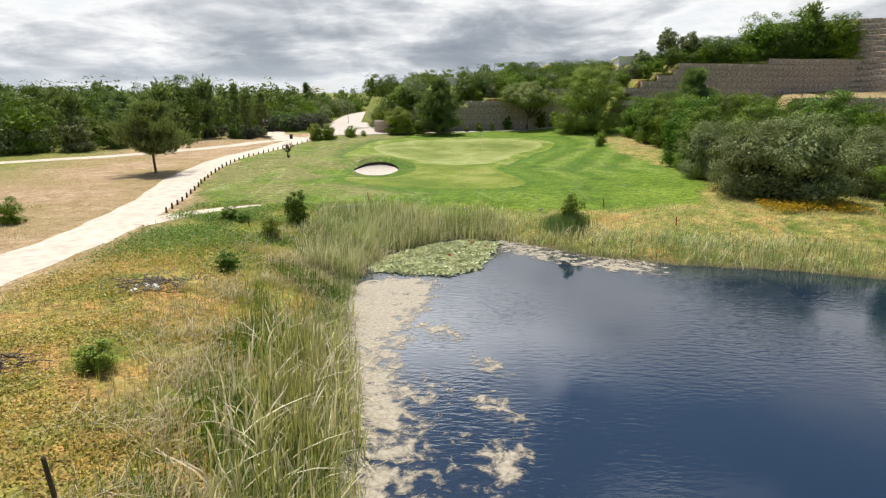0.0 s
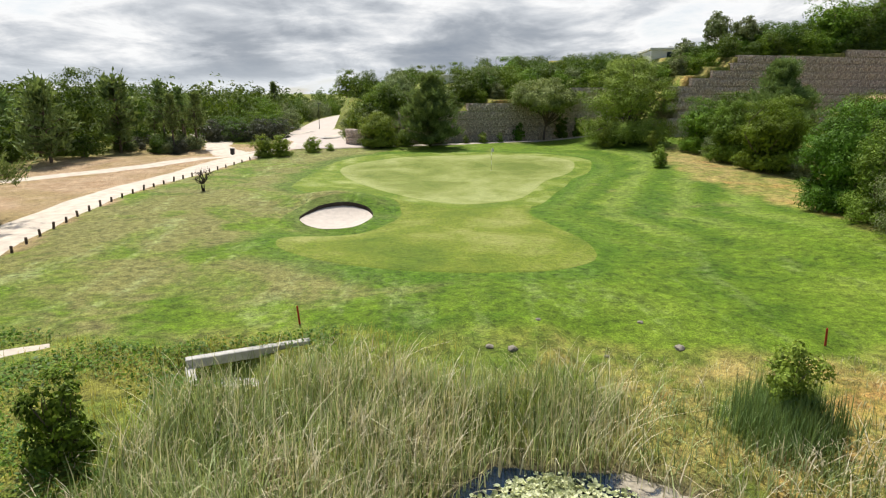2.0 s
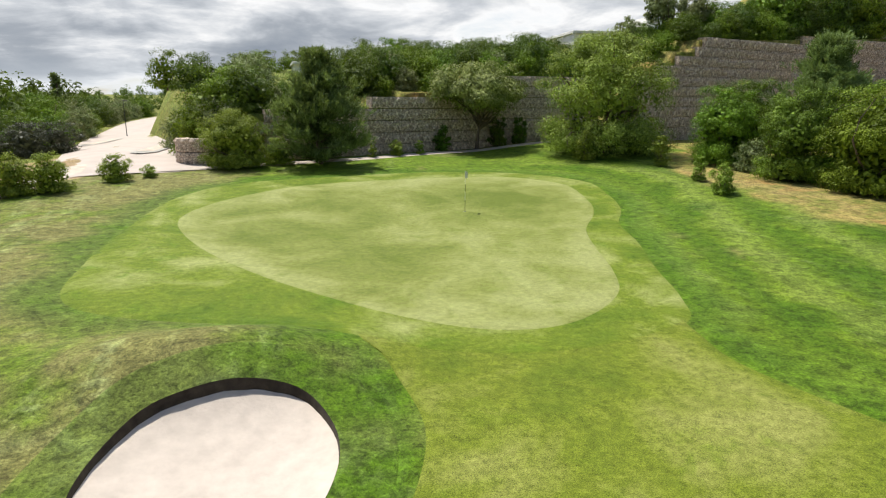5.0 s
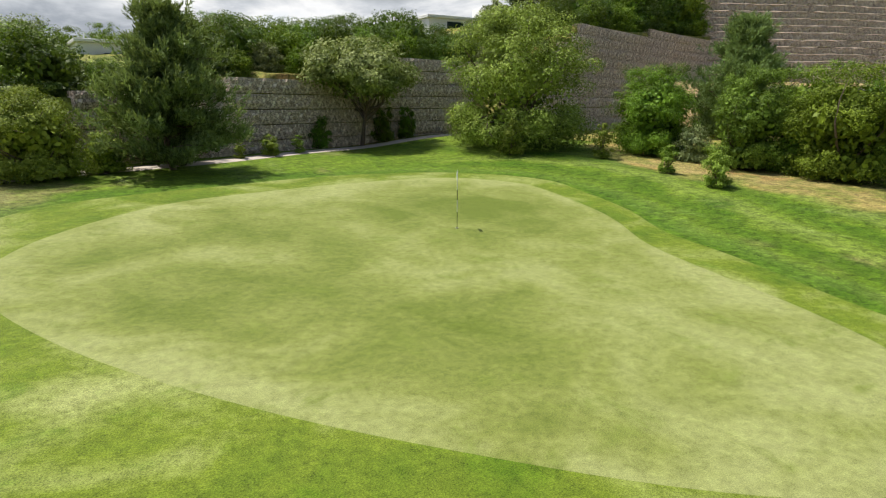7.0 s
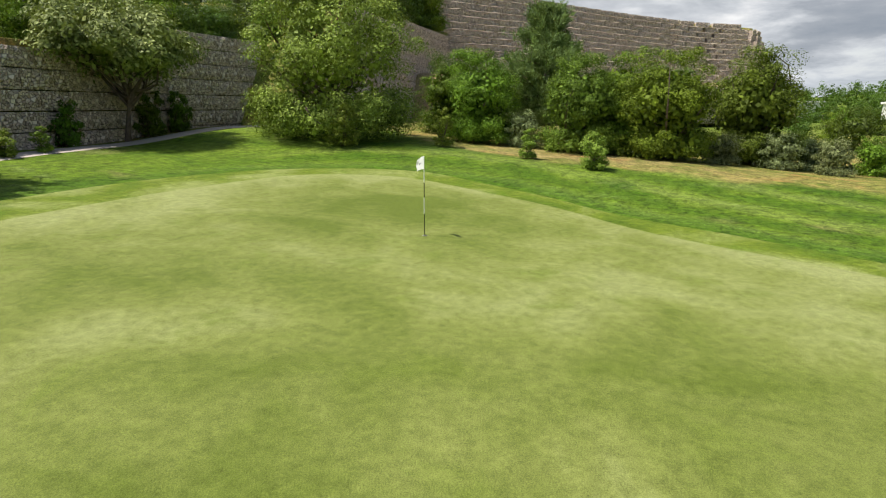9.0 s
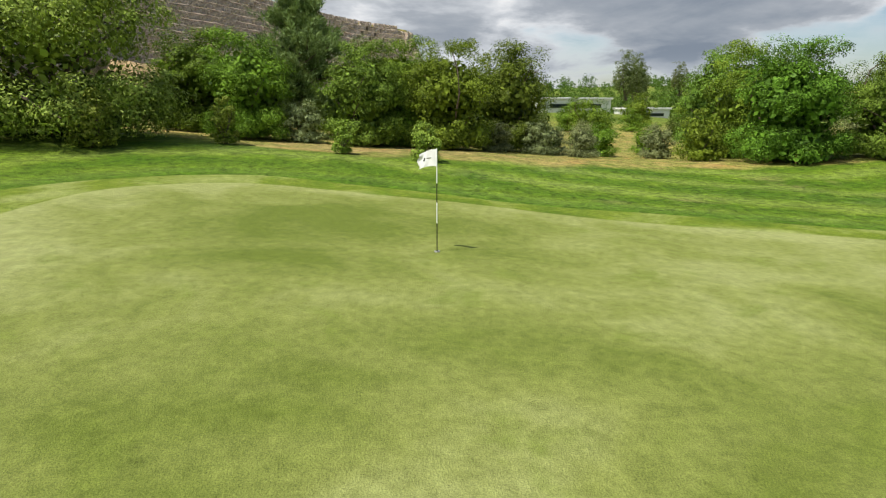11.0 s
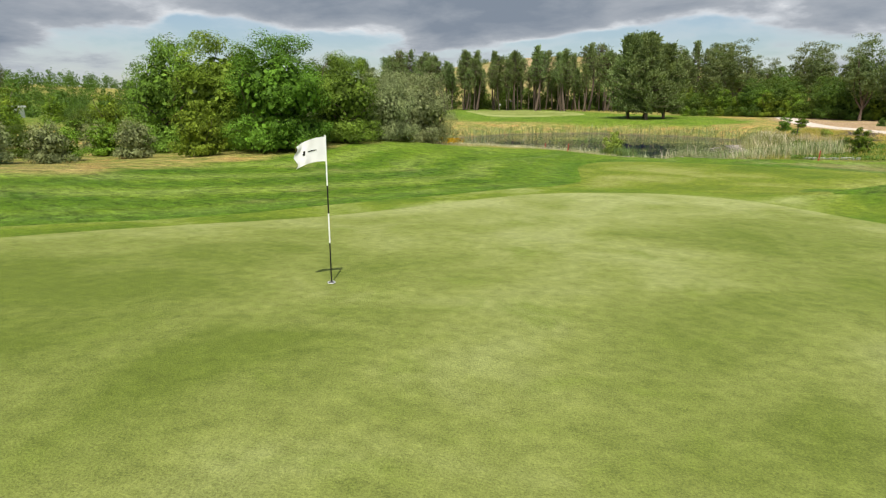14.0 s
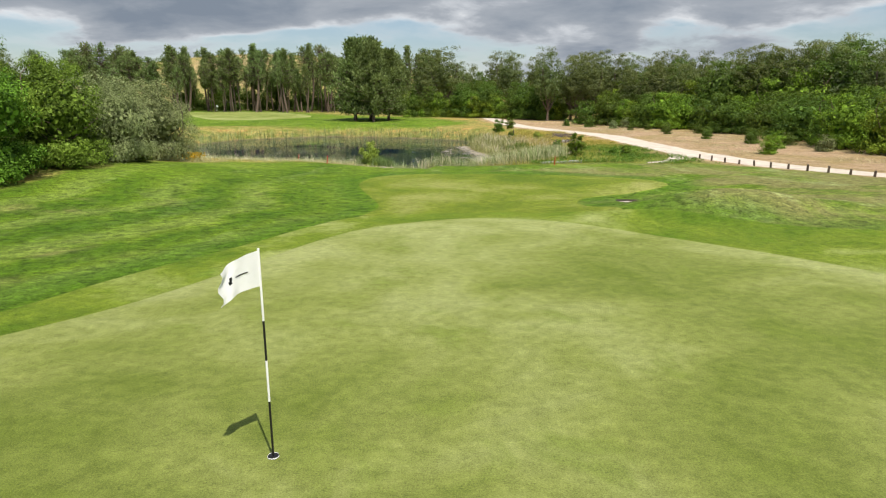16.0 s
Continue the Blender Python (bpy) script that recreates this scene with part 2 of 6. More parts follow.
    col = k.mix(0.85, col, k.mix(k.ramp(k.mix(0.4, grain, fine), (0.34, 0.0), (0.66, 1.0)), (0.08, 0.08, 0.08), (0.95, 0.95, 0.95)), "OVERLAY")
    k.bump(k.math("ADD", k.math("ADD", grain, clod), k.math("MULTIPLY", mid, 3.0)), 0.8, 0.08)
    return k.done(col, 0.85, 0.0, 0.15)


GROUND = make_ground()
GREEN = turf("putting_green_turf", (0.122, 0.160, 0.022), (0.202, 0.232, 0.054), (0.290, 0.314, 0.112), (0.148, 0.194, 0.028), 55.0, 0.6, 0.10)
APRON = turf("apron_turf", (0.076, 0.126, 0.007), (0.150, 0.190, 0.017), (0.270, 0.278, 0.078), (0.126, 0.188, 0.010), 40.0, 0.95)
COLLAR = turf("collar_turf", (0.062, 0.122, 0.005), (0.148, 0.200, 0.017), (0.310, 0.338, 0.115), (0.098, 0.180, 0.007), 40.0, 0.8)
SAND = plain("bunker_sand", (0.53, 0.465, 0.40), 0.95, 0, 0.10, 3.0, 0.5)
GRAVEL = plain("path_gravel", (0.54, 0.465, 0.38), 0.95, 0, 0.22, 1.6, 0.5)
PAVING = plain("pale_paving", (0.49, 0.42, 0.365), 0.9, 0, 0.10, 0.5, 0.2)
# dark soil and dead wood; also paints the culvert's shaded opening
DARK_BROWN = plain("dark_brown", (0.05, 0.04, 0.03), 0.95, 0, 0.4, 4.0, 0.5)
CONCRETE = plain("concrete", (0.42, 0.40, 0.36), 0.9, 0, 0.2, 3.0, 0.3)
FIELDSTONE = plain("field_stone", (0.25, 0.22, 0.175), 0.95, 0, 0.35, 9.0, 0.5)
BARK = plain("bark", (0.13, 0.095, 0.07), 0.95, 0, 0.4, 5.0, 0.6)
WOOD = plain("weathered_wood", (0.10, 0.075, 0.055), 0.9, 0, 0.3, 8.0, 0.4)
PLASTER = plain("white_plaster", (0.78, 0.77, 0.73), 0.85, 0, 0.05, 0.8)
WHITE = plain("white_paint", (0.85, 0.85, 0.83), 0.4, 0, 0.03)
BLACK = plain("black_paint", (0.015, 0.015, 0.015), 0.4, 0, 0.1)
RED = plain("red_paint", (0.45, 0.05, 0.03), 0.5, 0, 0.15)
STEEL = plain("dark_steel", (0.06, 0.06, 0.06), 0.5, 0.6, 0.1)
CLOTH = plain("flag_cloth", (0.82, 0.82, 0.80), 0.8, 0, 0.03)
GLASS_DARK = plain("window_glass", (0.02, 0.03, 0.035), 0.08, 0, 0.1)

# random leaf tones, with crown shade and sunlit highlights put into their extremes
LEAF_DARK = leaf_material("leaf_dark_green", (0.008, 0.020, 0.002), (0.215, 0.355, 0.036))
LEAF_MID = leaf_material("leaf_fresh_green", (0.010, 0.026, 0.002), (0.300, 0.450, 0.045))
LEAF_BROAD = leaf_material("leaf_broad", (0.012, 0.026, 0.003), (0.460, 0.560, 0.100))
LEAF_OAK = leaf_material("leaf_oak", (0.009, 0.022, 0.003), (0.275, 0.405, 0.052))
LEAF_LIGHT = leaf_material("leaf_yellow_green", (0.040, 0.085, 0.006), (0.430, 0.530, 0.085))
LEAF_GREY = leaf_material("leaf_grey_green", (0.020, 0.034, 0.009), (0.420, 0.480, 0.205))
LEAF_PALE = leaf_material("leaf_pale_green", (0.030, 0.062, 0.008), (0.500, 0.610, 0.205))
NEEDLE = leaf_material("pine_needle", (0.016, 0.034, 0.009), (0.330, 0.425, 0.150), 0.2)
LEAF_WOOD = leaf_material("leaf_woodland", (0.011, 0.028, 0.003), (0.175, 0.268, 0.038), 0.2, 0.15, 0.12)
TWIGLEAF = leaf_material("twiggy_thicket", (0.030, 0.035, 0.022), (0.12, 0.125, 0.085), 0.2, 0.15, 0.4)
LEAF_GUM = leaf_material("leaf_gum", (0.050, 0.078, 0.020), (0.23, 0.265, 0.08), 0.3, 0.3, 0.15)
DRYGRASS = leaf_material("dry_grass", (0.30, 0.25, 0.14), (0.62, 0.54, 0.36), 0.3, 0.2, 0.4, 0.85)
REED = leaf_material("reed_blade", (0.075, 0.10, 0.02), (0.80, 0.74, 0.48), 0.3, 0.3, 0.35)
GREYREED = leaf_material("grey_green_reed", (0.026, 0.054, 0.010), (0.47, 0.52, 0.24), 0.3, 0.2, 0.5, 0.85)
STRAW = leaf_material("cream_reed", (0.46, 0.40, 0.25), (0.88, 0.81, 0.60), 0.3, 0.2, 0.5, 0.85)
SEDGE = leaf_material("sedge_blade", (0.035, 0.085, 0.008), (0.17, 0.29, 0.035), 0.3, 0.2, 0.5, 0.85)
CATTAIL = leaf_material("cattail_blade", (0.040, 0.080, 0.012), (0.62, 0.60, 0.27), 0.3, 0.3, 0.7, 0.7)
WEED = leaf_material("weed_leaf", (0.09, 0.13, 0.012), (0.58, 0.46, 0.12), 0.3, 0.25, 0.5, 0.85)
LILY = leaf_material("lily_pad", (0.13, 0.16, 0.03), (0.88, 0.86, 0.55), 0.1, 0.5, 1.5)
PETAL = plain("red_petal", (0.55, 0.04, 0.06), 0.6)
YELLOW = leaf_material("yellow_flower", (0.30, 0.20, 0.01), (0.65, 0.45, 0.02), 0.2)
DRYTWIG = plain("dry_twig", (0.16, 0.13, 0.12), 0.95, 0, 0.3)


def make_gabion():
    """Grey-brown stones packed in wire baskets."""
    k = Nodes("gabion_stone")
    v = k.voronoi(5.2)
    e = k.voronoi(5.2, "DISTANCE_TO_EDGE")
    col = k.ramp(v.outputs["Color"], (0.1, (0.40, 0.30, 0.23)), (0.5, (0.74, 0.595, 0.48)), (0.9, (0.92, 0.80, 0.67)))
    col = k.mix(k.ramp(e.outputs["Distance"], (0.0, 1.0), (0.05, 0.0)), col, (0.11, 0.09, 0.075))
    col = k.mix(k.math("MULTIPLY", k.ramp(k.noise(0.25, 4.0), (0.45, 0.0), (0.7, 1.0)), 0.45), col, (0.60, 0.48, 0.40))
    k.bump(k.ramp(e.outputs["Distance"], (0.0, 0.0), (0.12, 1.0)), 1.0, 0.08)
    return k.done(col, 0.9, 0, 0.2)


GABION = make_gabion()
LEDGE = plain("dry_ledge_earth", (0.31, 0.255, 0.195), 0.95, 0, 0.45, 0.6, 0.5)


def make_water():
    k = Nodes("pond_water")
    ripple = k.noise(2.1, 2.0, 0.5, k.scaled(1.0, 2.8, 1.0, 35), 0.3)
    patch = k.ramp(k.noise(0.11, 2.0), (0.40, 0.0), (0.58, 1.0))
    k.bump(k.math("MULTIPLY", ripple, k.math("ADD", patch, 0.04)), 0.5, 0.03)
    return k.done(k.mix(k.noise(0.2), (0.005, 0.016, 0.040), (0.009, 0.020, 0.036)), 0.03, 0.0, 0.75)


WATER = make_water()


def make_film(name, light, dark, level, scale):
    """A floating film with holes: the holes follow a noise of their own."""
    k = Nodes(name)
    cells = k.noise(scale, 7.0, 0.66, distort=0.4)
    broad = k.noise(0.22, 2.0)
    thick = k.attribute("zone")[0]
    keep = k.ramp(k.math("ADD", k.math("ADD", k.math("MULTIPLY", cells, 0.65), k.math("MULTIPLY", broad, 0.35)), k.math("MULTIPLY", thick, 0.36)), (level, 0.0), (level + 0.10, 0.95))
    k.done(k.mix(k.ramp(k.noise(7.0, 7.0, 0.72), (0.36, 0.0), (0.64, 1.0)), dark, light), 0.7, 0, 0.3)
    tp = k.n.new("ShaderNodeBsdfTransparent")
    m = k.n.new("ShaderNodeMixShader")
    k.put(keep, m.inputs[0])
    k.t.links.new(tp.outputs[0], m.inputs[1])
    k.t.links.new(k.bsdf.outputs[0], m.inputs[2])
    k.t.links.new(m.outputs[0], k.out.inputs[0])
    return k.mat


ALGAE = make_film("algae_film", (0.43, 0.375, 0.29), (0.23, 0.20, 0.145), 0.70, 1.9)


# ---- shape helpers ----
def mesh_of(name, verts, faces, material, smooth=False, zone=None):
    """A mesh from numpy arrays; faces all have the same number of corners, or are a plain list."""
    me = bpy.data.meshes.new(name)
    verts = np.asarray(verts, dtype=np.float32).reshape(-1, 3)
    if isinstance(faces, np.ndarray):
        n, c = faces.shape
        me.vertices.add(len(verts))
        me.vertices.foreach_set("co", verts.ravel())
        me.loops.add(n * c)
        me.loops.foreach_set("vertex_index", faces.astype(np.int32).ravel())
        me.polygons.add(n)
        me.polygons.foreach_set("loop_start", np.arange(0, n * c, c, dtype=np.int32))
        me.polygons.foreach_set("loop_total", np.full(n, c, dtype=np.int32))
        me.update(calc_edges=True)
    else:
        me.from_pydata([tuple(v) for v in verts], [], [tuple(int(i) for i in f) for f in faces])
    if smooth:
        me.polygons.foreach_set("use_smooth", np.ones(len(me.polygons), dtype=bool))
    if zone is not None:
        a = me.color_attributes.new("zone", "FLOAT_COLOR", "POINT")
        full = np.ones((len(verts), 4), dtype=np.float32)
        full[:, :np.shape(zone)[1]] = zone
        a.data.foreach_set("color", full.ravel())
    me.materials.append(material)
    return me


def part_mesh(name, me, parent, label=""):
    ob = new(name, me)
    ob.parent = parent
    return tagged(ob, label)


def part(name, bm, material, parent, label=""):
    """One bmesh as one mesh object under a thing or a part."""
    me = bpy.data.meshes.new(name)
    bm.to_mesh(me)
    bm.free()
    me.materials.append(material)
    return part_mesh(name, me, parent, label)


def thing(name, label, category, m=None, group="", kind=""):
    ob = tagged(new(name), label, category, group, kind)
    if m is not None:
        ob.matrix_basis = m
    return ob


def box(sx, sy, sz, at=(0, 0, 0), bevel=0.02, bm=None, turn=0.0):
    """A bevelled box; at is the middle of its base."""
    bm2 = bmesh.new()
    bmesh.ops.create_cube(bm2, size=1, matrix=Matrix.Diagonal((sx, sy, sz, 1)))
    if bevel:
        bmesh.ops.bevel(bm2, geom=bm2.edges[:], offset=min(bevel, min(sx, sy, sz) * 0.3), segments=1, affect="EDGES", profile=0.7)
    bmesh.ops.transform(bm2, matrix=Matrix.Translation((at[0], at[1], at[2] + sz / 2)) @ Matrix.Rotation(turn, 4, "Z"), verts=bm2.verts)
    if bm is None:
        return bm2
    me = bpy.data.meshes.new("tmp")
    bm2.to_mesh(me)
    bm.from_mesh(me)
    bpy.data.meshes.remove(me)
    bm2.free()
    return bm


def rod(r0, r1, z0, z1, at=(0, 0), sides=10):
    bm = bmesh.new()
    bmesh.ops.create_cone(bm, cap_ends=True, segments=sides, radius1=r0, radius2=r1, depth=z1 - z0, matrix=Matrix.Translation((at[0], at[1], (z0 + z1) / 2)))
    return bm


def spline(points, per=8, closed=False):
    """Catmull-Rom points through the given ones."""
    p = np.asarray(points, dtype=float)
    n = len(p)
    out = []
    for i in range(n if closed else n - 1):
        a, b, c, d = (p[(i + k) % n] if closed else p[min(max(i + k, 0), n - 1)] for k in (-1, 0, 1, 2))
        for s in np.arange(per) / per:
            out.append(0.5 * (2 * b + (c - a) * s + (2 * a - 5 * b + 4 * c - d) * s * s + (3 * b - a - 3 * c + d) * s ** 3))
    if not closed:
        out.append(p[-1])
    return np.array(out)


# ---- the lie of the land ----
def step(a, b, v):
    t = np.clip((v - a) / (b - a), 0, 1)
    return t * t * (3 - 2 * t)


SHORE = np.array([(-1.8, 9), (-2.6, 15), (-3.5, 20), (-4.1, 25), (-4.3, 30), (-3.2, 34), (0.5, 37.8), (3.6, 37.3), (6, 35.4), (8.2, 33.4), (12.4, 31.6),
                  (17.8, 30.5), (24, 28), (32, 20), (37, 8), (33, -8), (22, -17), (8, -13), (-1, -6), (-2.4, 2)], dtype=float)


def inside_distance(poly, x, y):
    """Signed distance to a polygon, negative inside."""
    best = np.full(x.shape, 1e9)
    ins = np.zeros(x.shape, dtype=bool)
    for (ax, ay), (bx, by) in zip(poly, np.roll(poly, -1, axis=0)):
        dx, dy = bx - ax, by - ay
        t = np.clip(((x - ax) * dx + (y - ay) * dy) / (dx * dx + dy * dy + 1e-12), 0, 1)
        best = np.minimum(best, (x - ax - t * dx) ** 2 + (y - ay - t * dy) ** 2)
        if by != ay:
            ins ^= ((ay > y) != (by > y)) & (x < (bx - ax) * (y - ay) / (by - ay) + ax)
    d = np.sqrt(best)
    return np.where(ins, -d, d)


PROFILE_Y = [-200, -120, -60, -20, 10, 30, 42, 52, 64, 75, 82, 90, 97, 104, 112, 150, 400, 3000]
PROFILE_Z = [3.5, 3.2, 2.6, 1.7, 1.7, 1.5, 1.35, 1.5, 1.65, 2.0, 2.25, 2.9, 3.35, 3.75, 3.85, 3.9, 6, 6]
BUNKER = np.array([(-9.0, 60.9), (-8.9, 62.1), (-8.35, 63.3), (-7.5, 63.8), (-6.3, 64.0), (-5.2, 63.6), (-4.7, 62.4), (-4.8, 61.1), (-5.5, 59.9), (-6.7, 59.5), (-7.7, 59.5), (-8.5, 60.0)])
BUNKER_MID = np.array((-6.9, 61.7))


def land(x, y):
    """Height of the ground before the bunker is dug."""
    x, y = np.asarray(x, dtype=float), np.asarray(y, dtype=float)
    z = (np.interp(y - 3, PROFILE_Y, PROFILE_Z) + 2 * np.interp(y, PROFILE_Y, PROFILE_Z) + np.interp(y + 3, PROFILE_Y, PROFILE_Z)) / 4
    z = z + 1.0 * np.exp(-((x - 23) / 7) ** 2 - ((y - 53) / 9) ** 2) + 0.35 * np.exp(-((x - 24) / 6) ** 2 - ((y - 70) / 9) ** 2)
    z = z + 0.62 * step(12, 22, x) * step(68, 82, y) * step(70, 45, x)
    z = z + 2.6 * np.exp(-((x - 108) / 24) ** 2 - ((y - 46) / 22) ** 2)
    z = z + 0.6 * np.exp(-((x + 18) / 9) ** 2 - ((y - 66) / 14) ** 2)
    z = z + 0.92 * np.exp(-((x + 7.2) / 3.7) ** 2 - ((y - 65.6) / 1.9) ** 2) - 0.38 * np.exp(-((x + 6.9) / 3.2) ** 2 - ((y - 58.8) / 2.2) ** 2)
    z = z + 0.9 * np.exp(-((x + 35) / 5) ** 2 - ((y - 103) / 4.5) ** 2)
    z = z - 1.0 * step(-18, -26, x) * step(88, 100, y) * step(200, 150, y)
    z = z - 0.75 * np.exp(-(((x + 6.7) / 1.5) ** 2 + ((y - 40.6) / 0.9) ** 2) ** 2)
    # far hills
    z = z + 46 * np.exp(-((x - 170) / 240) ** 2 - ((y + 520) / 110) ** 2) + 15 * np.exp(-((x - 440) / 130) ** 2 - ((y + 130) / 260) ** 2)
    z = z + 22 * np.exp(-((x + 300) / 500) ** 2 - ((y - 1500) / 300) ** 2)
    d = inside_distance(SHORE, x, y)
    s = np.where(d > 0, step(0, np.where(x > 3, 9.5, 7.0), d), 0)
    low = np.where(d < 0, -1.2 * step(0, 3, -d), 0.35 * step(0, 2, d))
    return z * s + low * (1 - s)


def on_land(x, y, lift=0.0):
    return float(land(np.array([x]), np.array([y]))[0]) + lift


PATH_MID = spline([(-8, -55), (-10, -30), (-13, -10), (-16.5, 4), (-18.2, 14), (-18.3, 23), (-18.6, 30), (-19.4, 37), (-21.2, 46), (-23.2, 56), (-24.2, 66), (-23.7, 76),
                   (-22.4, 85), (-20.5, 92), (-18, 98), (-15.5, 104)], 6)
GREEN_EDGE = spline([(-9.5, 81.6), (-9.2, 84.3), (-7.5, 86.9), (-4, 89.6), (-0.5, 90.5), (5.5, 90.9), (10.6, 90.3), (13.2, 87.2), (12.4, 82.6), (11, 79.6), (8.8, 76.5), (7.5, 73.4),
                     (6.4, 70.3), (5.1, 68), (2.7, 66.3), (0.5, 66.2), (-1.6, 67.4), (-4, 70.2), (-6.2, 73.3), (-8.2, 77.2)], 8, True)
APRON_EDGE = spline([(-8.7, 54.6), (-8.7, 56.3), (-6.6, 57.4), (-4.6, 58.6), (-3.0, 61.6), (-3.1, 64.5), (-3.4, 67.0), (0, 72), (6.5, 70), (5.6, 65), (5.2, 62.5), (6.1, 58.8),
                     (6.9, 55.2), (6.5, 52), (4.5, 50.3), (1.9, 49.9), (-1.6, 50.1), (-5.1, 51.3), (-7.5, 53)], 8, True)


COLLAR_EDGE = spline([(-11.2, 70.9), (-11.8, 75.7), (-11.6, 80), (-11, 84.8), (-9.8, 88.4), (-6.8, 91.6), (0, 92.8), (6, 93.2), (12, 91.6), (14.8, 87.5), (14.2, 83.5), (13.1, 80.5), (11, 77.3), (9.8, 74),
                      (8.2, 70.5), (7, 67.5), (5.6, 65.5), (2, 64.6), (-1.5, 65.2), (-3.5, 66.3), (-7, 68.3)], 7, True)


def line_distance(line, x, y):
    best = np.full(x.shape, 1e9)
    for (ax, ay), (bx, by) in zip(line, line[1:]):
        dx, dy = bx - ax, by - ay
        t = np.clip(((x - ax) * dx + (y - ay) * dy) / (dx * dx + dy * dy + 1e-12), 0, 1)
        best = np.minimum(best, (x - ax - t * dx) ** 2 + (y - ay - t * dy) ** 2)
    return np.sqrt(best)


def stretched(a, b, fine, far_a, far_b):
    mid = np.arange(a, b + fine, fine)
    out, v, s = [], b + fine, fine
    while v < far_b:
        s *= 1.13
        v += s
        out.append(v)
    back, v, s = [], a, fine
    while v > far_a:
        s *= 1.13
        v -= s
        back.append(v)
    return np.array(back[::-1] + list(mid) + out)


LAWN = np.array([(-16.2, 44), (-9.5, 42), (-4, 43.3), (2, 43), (7, 41.6), (12, 41), (18, 42.2), (21, 48), (21.5, 56), (22, 66), (21, 76), (21.5, 84), (23, 90), (30, 97), (30, 105), (-14, 105),
                 (-16.5, 98), (-18.6, 92), (-20.6, 85), (-22, 76), (-22.4, 66), (-21.4, 56), (-19.3, 47.5)])
FAR_LAWN = np.array([(20, -22), (46, -18), (75, -60), (90, -110), (55, -110), (25, -62), (5, -50), (-4, -30), (2, -18)])


def build_ground():
    xs = stretched(-30, 32, 0.5, -2600, 2600)
    ys = stretched(-6, 110, 0.5, -2600, 2600)
    X, Y = np.meshgrid(xs, ys)
    x, y = X.ravel(), Y.ravel()
    z = land(x, y)
    near = (x > -12) & (x < -2) & (y > 56) & (y < 68)
    dug = inside_distance(BUNKER, x[near], y[near])
    z[near] -= 0.9 * (dug < 0.45)
    edge = np.interp((np.sin(x * 1.7 + 2 * np.sin(y * 0.9)) + np.sin(y * 1.3 + x * 0.6)), [-2, 2], [-0.6, 0.6])
    lawn = np.maximum(step(0.5, -0.9, inside_distance(LAWN, x, y) + edge), step(2, -2, inside_distance(FAR_LAWN, x, y)))
    vale = step(62, 95, x) * step(-150, -90, y) * step(420, 250, y)
    lawn = np.maximum(lawn, 0.75 * vale)
    d_path = line_distance(PATH_MID, x, y)
    left = x < np.interp(y, PATH_MID[:, 1], PATH_MID[:, 0])
    dirt = np.where(left, step(26, 12, d_path) * (y > -60) * (y < 112), step(4.4, 1.6, d_path) * (lawn < 0.3))
    dirt = np.maximum(dirt, (0.62 + 0.3 * np.sin(x * 0.05 + 2 * np.sin(y * 0.03))) * np.exp(-((x - 170) / 230) ** 2 - ((y + 480) / 140) ** 2))
    mown = np.minimum(inside_distance(APRON_EDGE[::3], x, y), inside_distance(COLLAR_EDGE[::3], x, y))
    ring = step(-0.2, 0.25, mown) * step(2.6, 0.7, mown + 2.2 * edge * 0.4) * (y > 40) * (y < 100) * (x < 60)
    ring = np.maximum(ring, 0.95 * vale)
    dirt = np.maximum(dirt, 0.28 * np.exp(-(((x - 24.5) / 3.0) ** 2 + ((y - 82) / 7) ** 2)))
    shore = inside_distance(SHORE, x, y)
    mud = step(1.3, -0.2, shore)
    n, m = len(ys), len(xs)
    i = np.arange((n - 1) * (m - 1))
    a = (i // (m - 1)) * m + i % (m - 1)
    faces = np.stack([a, a + 1, a + m + 1, a + m], 1)
    me = mesh_of("ground", np.stack([x, y, z], 1), faces, GROUND, True, np.stack([lawn, np.clip(dirt, 0, 1), mud, ring], 1))
    far = np.clip(mown, 0, 25) / 25
    sweep = step(5, 9, x) * step(25, 21, x) * step(52, 60, y) * step(98, 92, y) * step(0.3, 0.8, mown)
    a = me.color_attributes.new("mow", "FLOAT_COLOR", "POINT")
    a.data.foreach_set("color", np.column_stack([far, sweep, far * 0, far * 0 + 1]).astype(np.float32).ravel())
    tagged(new("ground", me), "lawn, dry heath and bare sandy soil round a golf green", "ground", kind="structure")


build_ground()


def disc_sheet(name, edge, mid, rings, lift, material, zone=None, bowl=None, r0=0.0, r1=1.0):
    """A sheet that follows the land inside a star-shaped outline."""
    e = np.asarray(edge)
    mid = np.asarray(mid)
    n = len(e)
    verts, faces, ring = [], [], []
    for k in range(rings + 1):
        f = r0 + (r1 - r0) * k / rings
        p = mid + (e - mid) * max(f, 1e-3)
        z = land(p[:, 0], p[:, 1]) + lift
        if bowl is not None:
            z = z + bowl(f, p)
        verts.append(np.column_stack([p, z]))
        ring += [f] * n
    if bowl is None:
        p = mid + (e - mid) * 1.03
        verts.append(np.column_stack([p, land(p[:, 0], p[:, 1]) - 0.04]))
        rings += 1
        ring += [1.0] * n
    i = np.arange(n)
    for k in range(rings):
        faces.append(np.stack([k * n + i, (k + 1) * n + i, (k + 1) * n + (i + 1) % n, k * n + (i + 1) % n], 1))
    v = np.concatenate(verts)
    zz = np.array(ring)[:, None] if zone is None else np.tile(zone, (len(v), 1))
    return mesh_of(name, v, np.concatenate(faces), material, True, zz)


